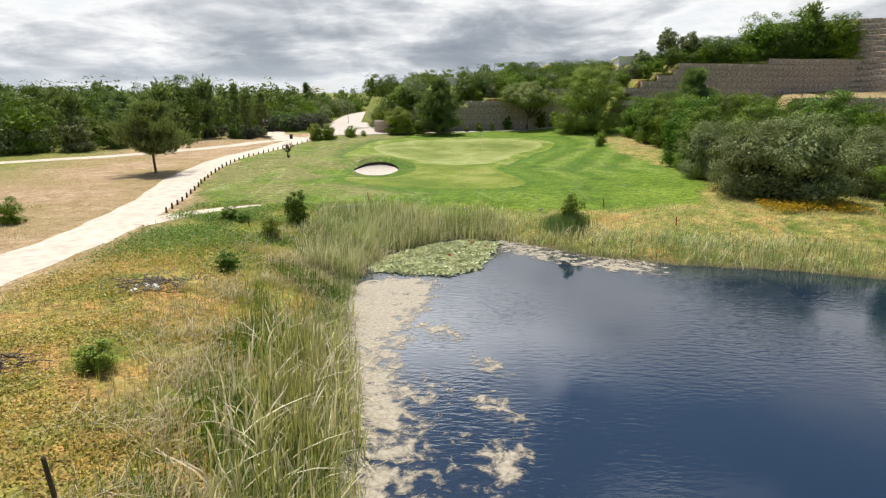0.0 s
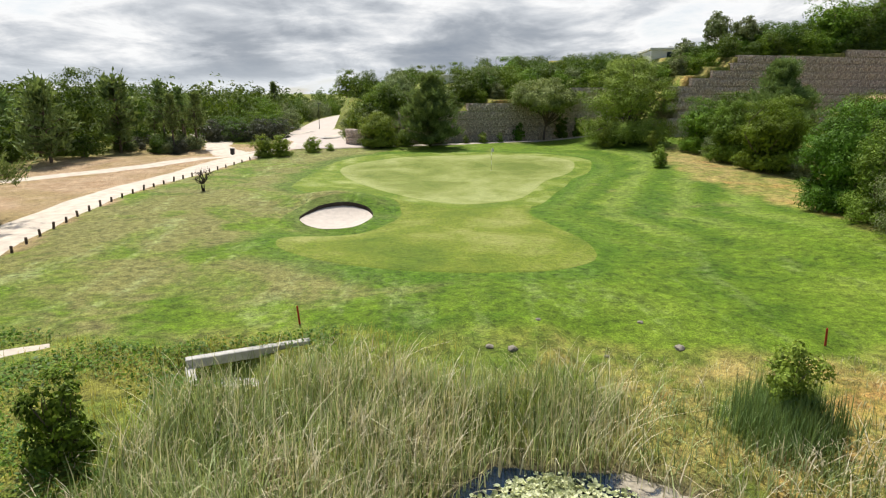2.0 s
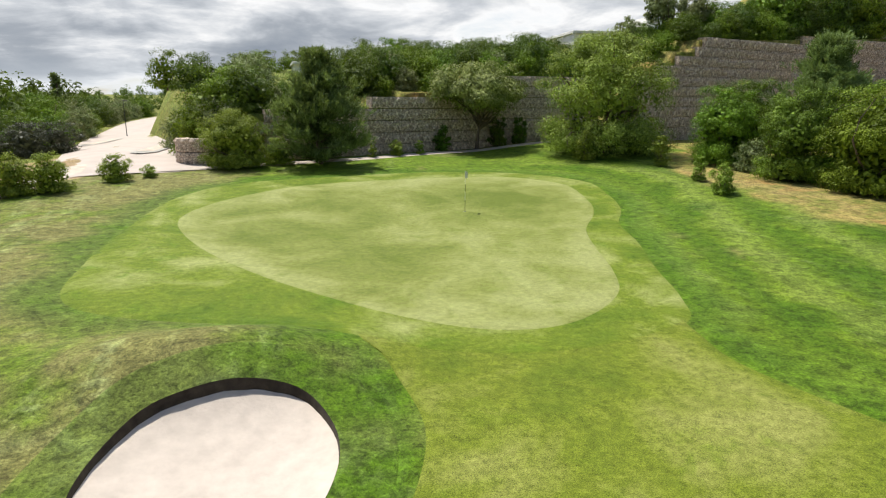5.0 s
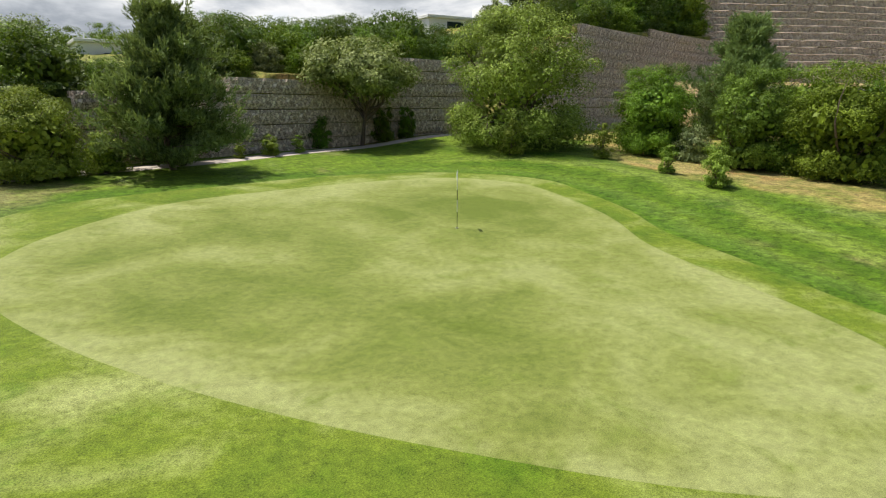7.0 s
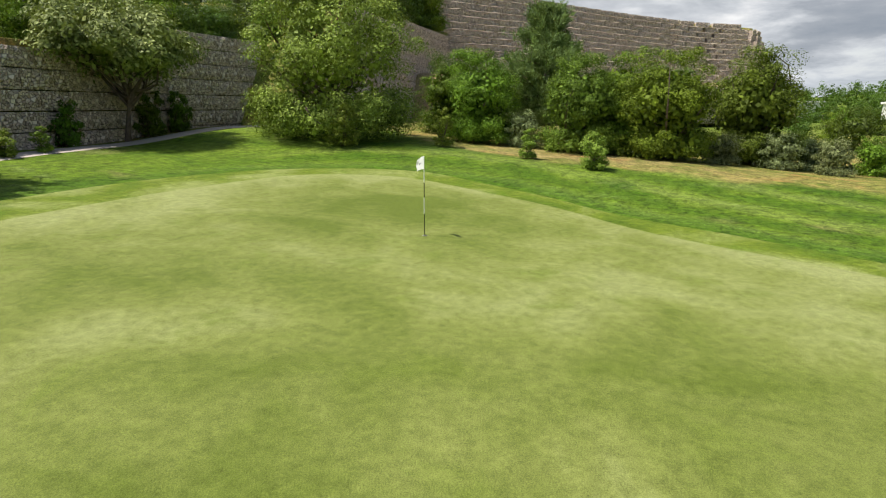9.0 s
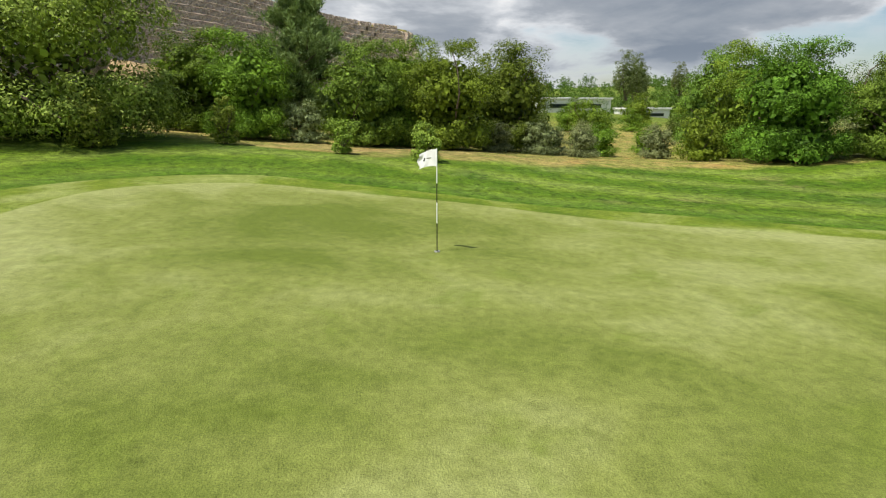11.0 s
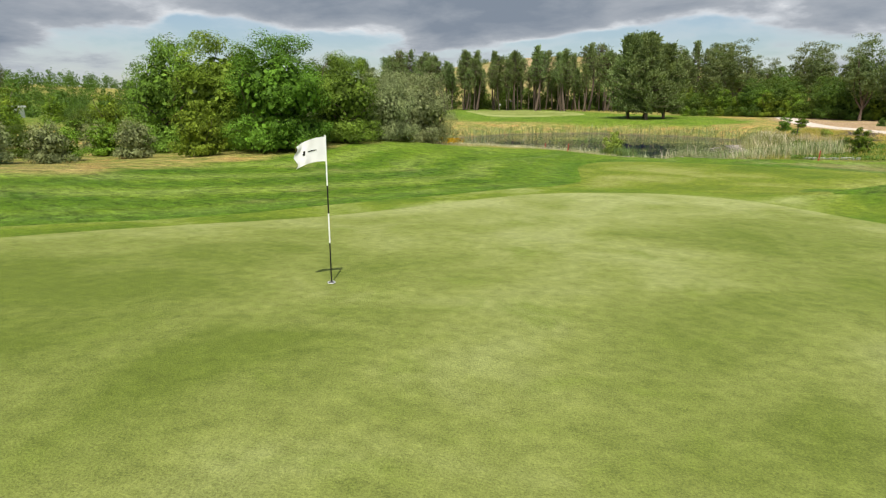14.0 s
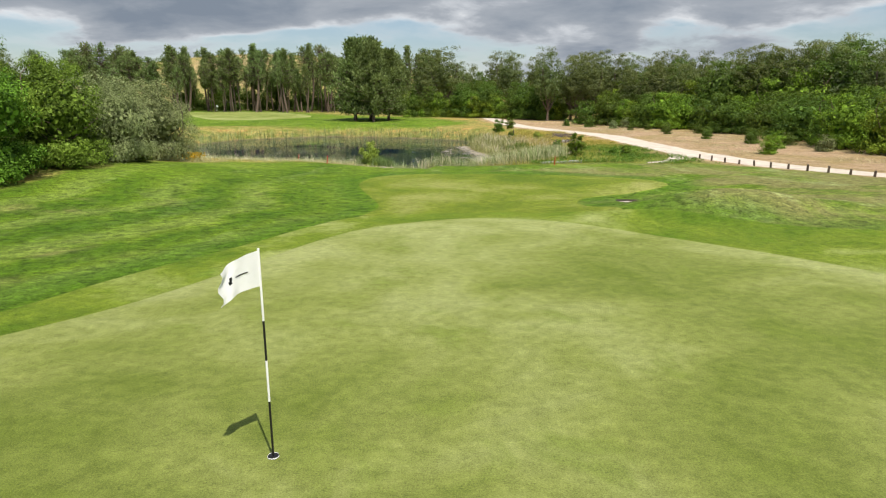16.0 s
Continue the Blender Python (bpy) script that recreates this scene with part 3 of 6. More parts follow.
def ribbon(name, mid, width, lift, material, wobble=0.0, across=4):
    p = np.asarray(mid)
    d = np.gradient(p, axis=0)
    nrm = np.column_stack([-d[:, 1], d[:, 0]]) / np.linalg.norm(d, axis=1)[:, None]
    wide = np.broadcast_to(width, len(p)) / 2
    wob = wobble * np.sin(np.arange(len(p)) * 1.7) + wobble * np.sin(np.arange(len(p)) * 0.63)
    rows = []
    for k in range(across + 1):
        s = 2 * k / across - 1
        q = p + nrm * ((wide + wob * (1 if s > 0 else -1)) * s)[:, None]
        rows.append(np.column_stack([q, land(q[:, 0], q[:, 1]) + lift - 0.05 * (abs(s) == 1)]))
    v = np.concatenate(rows)
    n = len(p)
    i = np.arange(n - 1)
    faces = np.concatenate([np.stack([k * n + i, k * n + i + 1, (k + 1) * n + i + 1, (k + 1) * n + i], 1)[:, ::-1] for k in range(across)])
    return mesh_of(name, v, faces, material, True)


def build_golf():
    tagged(new("fairway_apron", disc_sheet("fairway_apron", APRON_EDGE, (0, 57.5), 34, 0.03, APRON)), "closely mown light green apron before the green", "grass", kind="structure")
    mid = np.array((2.2, 79.5))
    tagged(new("green_collar", disc_sheet("green_collar", COLLAR_EDGE, mid, 40, 0.045, COLLAR)), "short mown fringe round the putting green", "grass", kind="structure")
    tagged(new("putting_green", disc_sheet("putting_green", GREEN_EDGE, mid, 44, 0.062, GREEN)), "smooth pale putting green with a gentle slope", "putting green", kind="structure")
    # bunker: a bowl of sand under a dark overhanging lip at its back
    edge = spline(BUNKER, 8, True)
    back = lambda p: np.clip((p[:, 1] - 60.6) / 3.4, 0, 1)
    bowl = lambda f, p: -0.42 * (1 - f ** 3) * 0.75 - 0.17 * back(p) * np.clip(f, 0, 1) ** 2 - 0.02 + 0.012 * np.sin(p[:, 0] * 9) * np.sin(p[:, 1] * 7)
    bunker = thing("sand_bunker", "oval bunker of pale sand with a dark turf lip", "bunker")
    part_mesh("sand", disc_sheet("sand", edge, BUNKER_MID, 14, 0.0, SAND, None, bowl), bunker, "raked pale sand")
    v = []
    z = land(edge[:, 0], edge[:, 1])
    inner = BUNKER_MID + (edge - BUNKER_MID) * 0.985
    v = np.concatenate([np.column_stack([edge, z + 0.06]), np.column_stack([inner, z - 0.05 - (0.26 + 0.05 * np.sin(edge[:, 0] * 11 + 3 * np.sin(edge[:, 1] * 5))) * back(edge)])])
    n = len(edge)
    i = np.arange(n)
    part_mesh("lip", mesh_of("lip", v, np.stack([i, (i + 1) % n, n + (i + 1) % n, n + i], 1), DARK_BROWN, True), bunker, "dark soil lip")
    part_mesh("rim", disc_sheet("rim", edge, BUNKER_MID, 24, 0.05, GROUND, (1, 0, 0, 0.8), lambda f, p: -0.035 * step(1.0, 1.4, f) - 0.10 * (f > 1.485), 1.0, 1.5), bunker, "turf rim")


build_golf()
tagged(new("gravel_path", ribbon("gravel_path", PATH_MID, 3.4, 0.05, GRAVEL, 0.10)), "pale compacted gravel cart path", "path", kind="structure")
tagged(new("side_track", ribbon("side_track", spline([(-21, 95), (-26, 100), (-30, 108), (-34, 120), (-50, 150), (-80, 190)], 6), 4.2, 0.04, GRAVEL, 0.2)), "sandy side track into the pine wood", "path", kind="structure")
tagged(new("sandy_track", ribbon("sandy_track", spline([(-52, 66), (-42, 73), (-34, 80), (-28.6, 85.6), (-24.8, 90.2), (-21.6, 94.0)], 6), 2.6, 0.04, GRAVEL, 0.15)), "pale sandy track that joins the path", "path", kind="structure")
tagged(new("foot_track", ribbon("foot_track", spline([(-18, 35), (-16.4, 38.6), (-14.6, 40.8), (-12.6, 42.2)], 6), np.linspace(2.6, 0.3, 19), 0.04, GRAVEL, 0.04)), "short worn sandy spur beside the path", "path", kind="structure")
tagged(new("road", ribbon("road", spline([(-13.5, 96.5), (-16, 110), (-19.5, 132), (-23, 170), (-24, 230), (-20, 300), (-16, 420)], 8), np.interp(np.arange(49), [0, 8, 20, 48], [11.5, 11.5, 15, 15]), 0.07, PAVING)), "wide pale paved road between trees", "road", kind="structure")
tagged(new("pavement", ribbon("pavement", spline([(-13.5, 97), (-9, 98.2), (-3, 99.6), (2, 100.8), (8, 103.0), (14, 104.4), (20.5, 105.2), (27, 105.3)], 6), 1.5, 0.06, PAVING)), "narrow pale footway below the stone wall", "pavement", kind="structure")

water = mesh_of("pond", [(-7, -20, 0), (40, -20, 0), (40, 40, 0), (-7, 40, 0)], np.array([[0, 1, 2, 3]]), WATER)
tagged(new("pond", water), "dark rippled pond that mirrors the clouds", "water", kind="structure")


# ---- plants ----
def unit(v):
    return v / np.maximum(np.linalg.norm(v, axis=-1, keepdims=True), 1e-9)


def leaves(rng, centres, normals, length, width, fold=0.25, droop=0.0):
    """Small folded leaves, four corners each."""
    n = len(centres)
    t = rng.normal(size=(n, 3))
    t[:, 2] -= droop
    t = unit(t - (t * normals).sum(1)[:, None] * normals)
    b = np.cross(normals, t)
    l = (length * rng.uniform(0.65, 1.25, n))[:, None]
    w = (width * rng.uniform(0.65, 1.25, n))[:, None]
    v = np.stack([centres - t * l, centres + b * w + normals * w * fold, centres + t * l, centres - b * w + normals * w * fold], 1)
    return v.reshape(-1, 3), np.arange(n * 4).reshape(n, 4)


def tube(points, radii, sides=6):
    p = np.asarray(points, dtype=float)
    r = np.asarray(radii, dtype=float)
    d = unit(np.gradient(p, axis=0))
    side = unit(np.cross(d, np.array((0.31, 0.17, 0.93)) + 0 * d))
    other = np.cross(d, side)
    a = np.arange(sides) / sides * 2 * np.pi
    v = p[:, None] + r[:, None, None] * (np.cos(a)[None, :, None] * side[:, None] + np.sin(a)[None, :, None] * other[:, None])
    f = []
    i = np.arange(sides)
    for k in range(len(p) - 1):
        f.append(np.stack([k * sides + i, k * sides + (i + 1) % sides, (k + 1) * sides + (i + 1) % sides, (k + 1) * sides + i], 1))
    return v.reshape(-1, 3), np.concatenate(f)


def joined(pieces):
    vs, fs, o = [], [], 0
    for v, f in pieces:
        vs.append(v)
        fs.append(f + o)
        o += len(v)
    return np.concatenate(vs), np.concatenate(fs)


def limb(rng, a, b, r, sag=0.1, n=5):
    a, b = np.asarray(a, float), np.asarray(b, float)
    s = np.linspace(0, 1, n)[:, None]
    bow = rng.normal(size=3) * np.linalg.norm(b - a) * sag
    return tube(a + (b - a) * s + bow * np.sin(s * np.pi), r * (1 - 0.75 * s[:, 0]), 5)


def broad_tree(name, seed, H, W, leaf, material, clumps=60, per=110, low=0.12, trunks=1, limbs=9, lobes=0):
    """A leafy tree or bush about the origin: boughs spread as lobes, each carrying many loose clumps of leaves, with dark gaps between."""
    rng = np.random.default_rng(seed)
    c = np.array((0, 0, H * (low + 1) / 2))
    rad = np.array((W / 2, W / 2, H * (1 - low) / 2))
    lobes = lobes or max(7, min(18, clumps // 7))
    a = np.arange(lobes) * 2.39996 + seed
    lift = np.linspace(-0.75, 0.95, lobes) + rng.normal(size=lobes) * 0.08
    flat_ = np.sqrt(np.clip(1 - lift ** 2, 0.08, 1))
    aim = np.column_stack([np.cos(a) * flat_, np.sin(a) * flat_, lift])
    hub = c + aim * rad * rng.uniform(0.46, 0.70, lobes)[:, None]
    if low < 0.1:
        m = lobes // 3
        hub[:m] = np.column_stack([np.cos(a[:m]) * W * 0.25, np.sin(a[:m]) * W * 0.25, np.full(m, 0.17 * H)])
    hub[:, 2] = np.maximum(hub[:, 2], (0.10 if low < 0.1 else 0.75 * low) * H + 0.04 * H)
    girth = rng.uniform(0.27, 0.43, lobes)
    of = np.arange(clumps) % lobes
    d = unit(rng.normal(size=(clumps, 3)) + aim[of] * 0.9 + np.array((0, 0, 0.35)))
    spots = hub[of] + d * rad * (girth[of] * rng.uniform(0.55, 1.06, clumps))[:, None]
    if low < 0.1:
        m = clumps // 4
        turn_, q = rng.uniform(0, 2 * np.pi, m), W / 2 * rng.uniform(0.50, 0.92, m)
        spots[:m] = np.column_stack([np.cos(turn_) * q, np.sin(turn_) * q, H * rng.uniform(0.05, 0.26, m)])
    m = clumps // 12
    spots[-m:] = np.column_stack([rng.normal(size=m) * W * 0.14, rng.normal(size=m) * W * 0.14, H * rng.uniform(0.92, 1.04, m)])
    spots[:, 2] = np.maximum(spots[:, 2], 0.05 * H if low < 0.1 else 0.7 * low * H)
    size = W * rng.uniform(0.055, 0.105, clumps) * (1.35 if clumps < 60 else 1.0)
    who = np.repeat(np.arange(clumps), per)
    k = unit(rng.normal(size=(len(who), 3)) + np.array((0, 0, 0.45)))
    pos = spots[who] + k * np.array((1.15, 1.15, 0.8)) * (size[who] * rng.uniform(0.55, 1.15, len(who)))[:, None]
    pos[:, 2] = np.maximum(pos[:, 2], 0.03)
    nrm = unit(k * 0.95 + unit(pos - c) * 0.3 + rng.normal(size=k.shape) * 0.42 + np.array((0, 0, 0.35)))
    m = max(60, clumps * (24 if leaf < 0.1 else 9))
    d = unit(rng.normal(size=(m, 3)))
    inner = c + d * rad * (rng.uniform(0.25, 0.74, m))[:, None]
    if low < 0.1:
        inner[: m // 3, 2] = H * rng.uniform(0.03, 0.25, m // 3)
    inner[:, 2] = np.maximum(inner[:, 2], 0.04 * H)
    core = leaves(rng, inner, unit(d + rng.normal(size=d.shape) * 0.5), min(W * 0.042, 0.18 if leaf < 0.1 else 0.26), min(W * 0.03, 0.13 if leaf < 0.1 else 0.18))
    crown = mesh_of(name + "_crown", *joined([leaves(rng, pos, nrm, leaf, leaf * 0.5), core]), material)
    bits = []
    for j in range(trunks):
        a = rng.normal(size=3) * (0.05 * W if trunks > 1 else 0.0)
        a[2] = -0.15
        fork = np.array((rng.normal() * 0.05 * W, rng.normal() * 0.05 * W, H * max(0.22, low)))
        bits.append(limb(rng, a, fork, H * 0.028, 0.05, 6))
        for s in rng.choice(clumps, min(clumps, limbs), replace=False):
            bits.append(limb(rng, fork * rng.uniform(0.6, 1.0), spots[s], H * 0.014, 0.12, 5))
    trunk = mesh_of(name + "_trunk", *joined(bits), BARK, True)
    return crown, trunk


def pine_tree(name, seed, H, W, tufts=420, per=14, needle=0.20, bare=0.08, umbrella=False, thick=0.014):
    """A pine: whorls of limbs with tufts of upturned needles."""
    rng = np.random.default_rng(seed)
    bits = [limb(rng, (0, 0, -0.2), (rng.normal() * 0.02 * H, rng.normal() * 0.02 * H, H * 0.97), H * (0.022 if not umbrella else 0.011), 0.02, 9)]
    tips, aim = [], []
    levels = max(6, int(H * 1.25))
    for k in range(levels):
        f = bare + (0.97 - bare) * (k + rng.uniform(-0.3, 0.3)) / levels
        g = (f - bare) / (1 - bare)
        reach = W / 2 * ((0.62 + 0.5 * np.sin(np.pi * min(1, g * 1.25 + 0.12))) * (1 - g) ** 0.55 if not umbrella else np.sqrt(max(0.05, 1 - (2 * g - 0.85) ** 2)))
        for j in range(rng.integers(4, 7) + (0 if umbrella else 3)):
            a = rng.uniform(0, 2 * np.pi)
            r = reach * rng.uniform(0.5, 1.15)
            b = np.array((np.cos(a) * r, np.sin(a) * r, H * f + r * rng.uniform(0.05, 0.4)))
            root = np.array((0, 0, H * f))
            bits.append(limb(rng, root, b, H * 0.006 + 0.01, 0.08, 4 if needle < 0.33 else 2))
            m = max(2, int(tufts / levels / 5))
            for s in rng.uniform(0.2 if not umbrella else 0.35, 1.05, m):
                tips.append(root + (b - root) * s + rng.normal(size=3) * 0.05 * W * (0.4 + 0.6 * s) * np.array((1, 1, 0.5)))
                aim.append(unit(np.array((np.cos(a), np.sin(a), 1.5)) + rng.normal(size=3) * 0.3))
    tips, aim = np.array(tips), np.array(aim)
    who = np.repeat(np.arange(len(tips)), per)
    d = unit(aim[who] * 0.9 + rng.normal(size=(len(who), 3)) * 0.5)
    side = unit(np.cross(d, rng.normal(size=d.shape)))
    L = (needle * rng.uniform(0.7, 1.3, len(who)))[:, None]
    a = tips[who] + rng.normal(size=d.shape) * needle * 0.2 + aim[who] * (needle * rng.uniform(-0.6, 1.4, len(who)))[:, None]
    wd = needle * thick * 8
    v = np.stack([a - side * wd * 0.5, a + d * L * 0.55 - side * wd, a + d * L, a + d * L * 0.55 + side * wd], 1)
    crown = mesh_of(name + "_crown", v.reshape(-1, 3), np.arange(len(who) * 4).reshape(-1, 4), NEEDLE)
    trunk = mesh_of(name + "_trunk", *joined(bits), BARK, True)
    return crown, trunk


def plant(kind, meshes, x, y, label, category, scale=1.0, tall=1.0, turn=0.0, z=None, group=""):
    crown, trunk = meshes
    z = on_land(x, y) if z is None else z
    ob = thing(kind, label, category, Matrix.LocRotScale((x, y, z), Euler((0, 0, turn)), (scale, scale, scale * tall)), group)
    part_mesh("trunk", trunk, ob)
    part_mesh("crown", crown, ob)
    return ob


# ---- walls of stone baskets and the hillside behind them ----
def basket_mesh(name, length, seed):
    """A wire basket of stones: a box with an uneven stony front."""
    rng = np.random.default_rng(seed)
    nx, nz = int(length * 5), 5
    gx, gz = np.meshgrid(np.linspace(-length / 2 + 0.015, length / 2 - 0.015, nx + 1), np.linspace(0.03, 0.97, nz + 1))
    gy = rng.normal(size=gx.shape) * 0.055
    gy[0], gy[-1], gy[:, 0], gy[:, -1] = 0.07, 0.06, 0.07, 0.07
    v = np.stack([gx.ravel(), gy.ravel(), gz.ravel()], 1)
    m = nx + 1
    i = np.arange(nx * nz)
    a = (i // nx) * m + i % nx
    f = [tuple(q) for q in np.stack([a, a + 1, a + m + 1, a + m], 1)]
    o = len(v)
    l = length / 2 - 0.015
    v = np.concatenate([v, [(-l, 1, 0.03), (l, 1, 0.03), (l, 1, 0.97), (-l, 1, 0.97)]])
    c = [0, nx, nz * m + nx, nz * m]
    f += [tuple(range(nz * m, nz * m + nx + 1)) + (o + 2, o + 3), (c[0], c[3], o + 3, o), (c[1], o + 1, o + 2, c[2]), (o, o + 3, o + 2, o + 1)]
    return mesh_of(name, v, f, GABION)


def stone_wall(name, label, line, top, base, setback, length, seed):
    """Courses of baskets along a line, each set back a little from the one below."""
    wall = thing(name, label, "retaining wall", kind="structure")
    p = spline(line, 12)
    run = np.concatenate([[0], np.cumsum(np.linalg.norm(np.diff(p, axis=0), axis=1))])
    meshes = [basket_mesh("gabion_basket", length, seed + k) for k in range(3)]
    count = int(run[-1] / length)
    rng = random.Random(seed)
    for course in range(14):
        off = (course % 2) * length / 2
        for c in range(count):
            sm = (c + 0.5) * length + off
            if sm > run[-1]:
                continue
            x, y = np.interp(sm, run, p[:, 0]), np.interp(sm, run, p[:, 1])
            x2, y2 = np.interp(min(sm + 1, run[-1]), run, p[:, 0]), np.interp(min(sm + 1, run[-1]), run, p[:, 1])
            a = math.atan2(y2 - y, x2 - x) if sm + 1 < run[-1] + 1 and (x2 != x) else 0
            z = base(x) + course
            if z + 0.6 > top(x):
                continue
            ob = new("gabion_basket", rng.choice(meshes))
            ob.parent = wall
            back = course * setback + rng.uniform(-0.02, 0.02)
            ob.matrix_basis = pose(x - math.sin(a) * back, y + math.cos(a) * back, z, 0, 0, math.degrees(a))
    return p


def hillside(name, line, top, rise, depth, setback, label):
    """Sloping ground behind a wall, closed down to the land at its ends and its back."""
    p = spline(line, 12)
    d = unit(np.gradient(p, axis=0))
    nrm = np.column_stack([-d[:, 1], d[:, 0]])
    rows = []
    back = [b for b in (0.3, 0.45, 1.2, 2.5, 5, 9, 14, 20, 30, 45) if b < depth] + [depth, depth + 8]
    for b in back:
        q = p + nrm * (b + setback)
        z = np.array([top(x) for x in p[:, 0]]) + rise * b - 0.12 + 0.25 * np.sin(q[:, 0] * 0.7 + b) * min(1, b / 5)
        if b == 0.3:
            z = z - 1.1
        if b > depth:
            z = land(q[:, 0], q[:, 1]) - 0.5
        q = np.concatenate([[q[0] - d[0] * 4], q, [q[-1] + d[-1] * 6]])
        z = np.concatenate([[on_land(*q[0]) - 0.3], z, [on_land(*q[-1]) - 0.3]])
        rows.append(np.column_stack([q, z]))
    v = np.concatenate(rows)
    n = len(p) + 2
    i = np.arange(n - 1)
    f = np.concatenate([np.stack([k * n + i, k * n + i + 1, (k + 1) * n + i + 1, (k + 1) * n + i], 1) for k in range(len(back) - 1)])
    me = mesh_of(name, v, f, GROUND, True, np.tile((0.0, 0.75, 0.0, 0.0) if name == "ledge" else (0.1, 0.0, 0.0, 0.9), (len(v), 1)))
    tagged(new(name, me), label, "hillside", kind="structure")


W1 = [(-6, 100.8), (2, 102.6), (8, 104.6), (14, 106), (20.5, 106.8), (28, 107.2), (36, 107.4)]
W2 = [(29.5, 103), (38, 105), (50, 107.8), (62, 110.3), (74, 112)]
W3 = [(58, 121), (71, 112.5), (84, 105), (98, 96), (110, 87), (118, 79.5), (122.5, 73), (126, 69), (132, 68), (140, 71)]
W4 = [(56, 101), (72, 98), (88, 90), (102, 79), (114, 68)]
top1 = lambda x: float(np.interp(x, [-6, -4.1, -4, 3.8, 3.9, 6.6, 6.7, 13.9, 14, 28], [7.2, 7.2, 7.6, 7.6, 8.4, 8.4, 8.9, 8.9, 10.0, 10.4]))
top2 = lambda x: float(np.interp(x, [29, 31.9, 32, 35, 35.1, 38.4, 38.5, 50, 74], [10.7, 10.7, 12.0, 12.0, 13.1, 13.1, 14.4, 14.9, 16.2]))
top3 = lambda x: float(np.interp(x, [70, 95, 115, 126, 140], [23, 22.5, 21.5, 20.5, 19]))
stone_wall("gabion_wall_low", "long stepped wall of grey stone in wire baskets", W1, top1, lambda x: 3.5, 0.05, 2.0, 11)
stone_wall("gabion_wall_corner", "tall stepped grey stone basket wall on the slope", W2, top2, lambda x: 3.6, 0.12, 2.0, 21)
stone_wall("gabion_wall_terraced", "high curved terraced wall of grey stone baskets", W3, top3, lambda x: float(np.interp(x, [90, 112, 126], [9.8, 8.8, 8.0])), 0.45, 3.0, 31)
stone_wall("gabion_wall_foot", "lower dark stone basket wall below a dry ledge", W4, lambda x: 8.8, lambda x: 3.0, 0.1, 3.0, 41)
hillside("hillside_low", W1, top1, 0.09, 50, 0.3, "scrubby slope above the stone wall")
hillside("hillside_corner", W2, top2, 0.05, 60, 1.2, "planted slope above the tall stone wall")
hillside("hillside_top", W3, top3, 0.03, 60, 5.4, "dry plateau above the terraced wall")
hillside("ledge", W4, lambda x: 8.8, 0.11, 12, 0.4, "dry grassy ledge between two walls")

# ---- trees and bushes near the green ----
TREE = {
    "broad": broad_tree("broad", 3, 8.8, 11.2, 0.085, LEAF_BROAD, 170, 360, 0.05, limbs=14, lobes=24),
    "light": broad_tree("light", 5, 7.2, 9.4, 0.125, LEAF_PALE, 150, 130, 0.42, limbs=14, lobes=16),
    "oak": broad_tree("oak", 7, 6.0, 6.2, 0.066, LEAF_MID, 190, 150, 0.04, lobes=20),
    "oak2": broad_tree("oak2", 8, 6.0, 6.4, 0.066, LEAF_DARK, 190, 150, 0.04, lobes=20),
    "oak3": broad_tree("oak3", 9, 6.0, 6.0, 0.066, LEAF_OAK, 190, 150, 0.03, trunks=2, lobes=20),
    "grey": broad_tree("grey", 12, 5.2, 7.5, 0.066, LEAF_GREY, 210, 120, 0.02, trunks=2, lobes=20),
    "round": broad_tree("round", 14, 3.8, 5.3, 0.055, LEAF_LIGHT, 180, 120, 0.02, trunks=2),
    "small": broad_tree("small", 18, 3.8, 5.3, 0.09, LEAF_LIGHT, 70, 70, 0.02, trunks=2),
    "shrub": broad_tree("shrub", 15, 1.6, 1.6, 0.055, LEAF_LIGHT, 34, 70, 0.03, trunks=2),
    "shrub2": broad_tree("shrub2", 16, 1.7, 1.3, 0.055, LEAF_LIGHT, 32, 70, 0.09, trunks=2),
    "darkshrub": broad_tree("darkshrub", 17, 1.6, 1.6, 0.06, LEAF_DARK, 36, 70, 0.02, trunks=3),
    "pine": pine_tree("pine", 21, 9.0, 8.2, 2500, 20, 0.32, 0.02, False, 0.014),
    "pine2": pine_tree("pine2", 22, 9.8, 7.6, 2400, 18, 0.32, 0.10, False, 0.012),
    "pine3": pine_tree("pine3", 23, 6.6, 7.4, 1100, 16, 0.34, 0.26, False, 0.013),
}
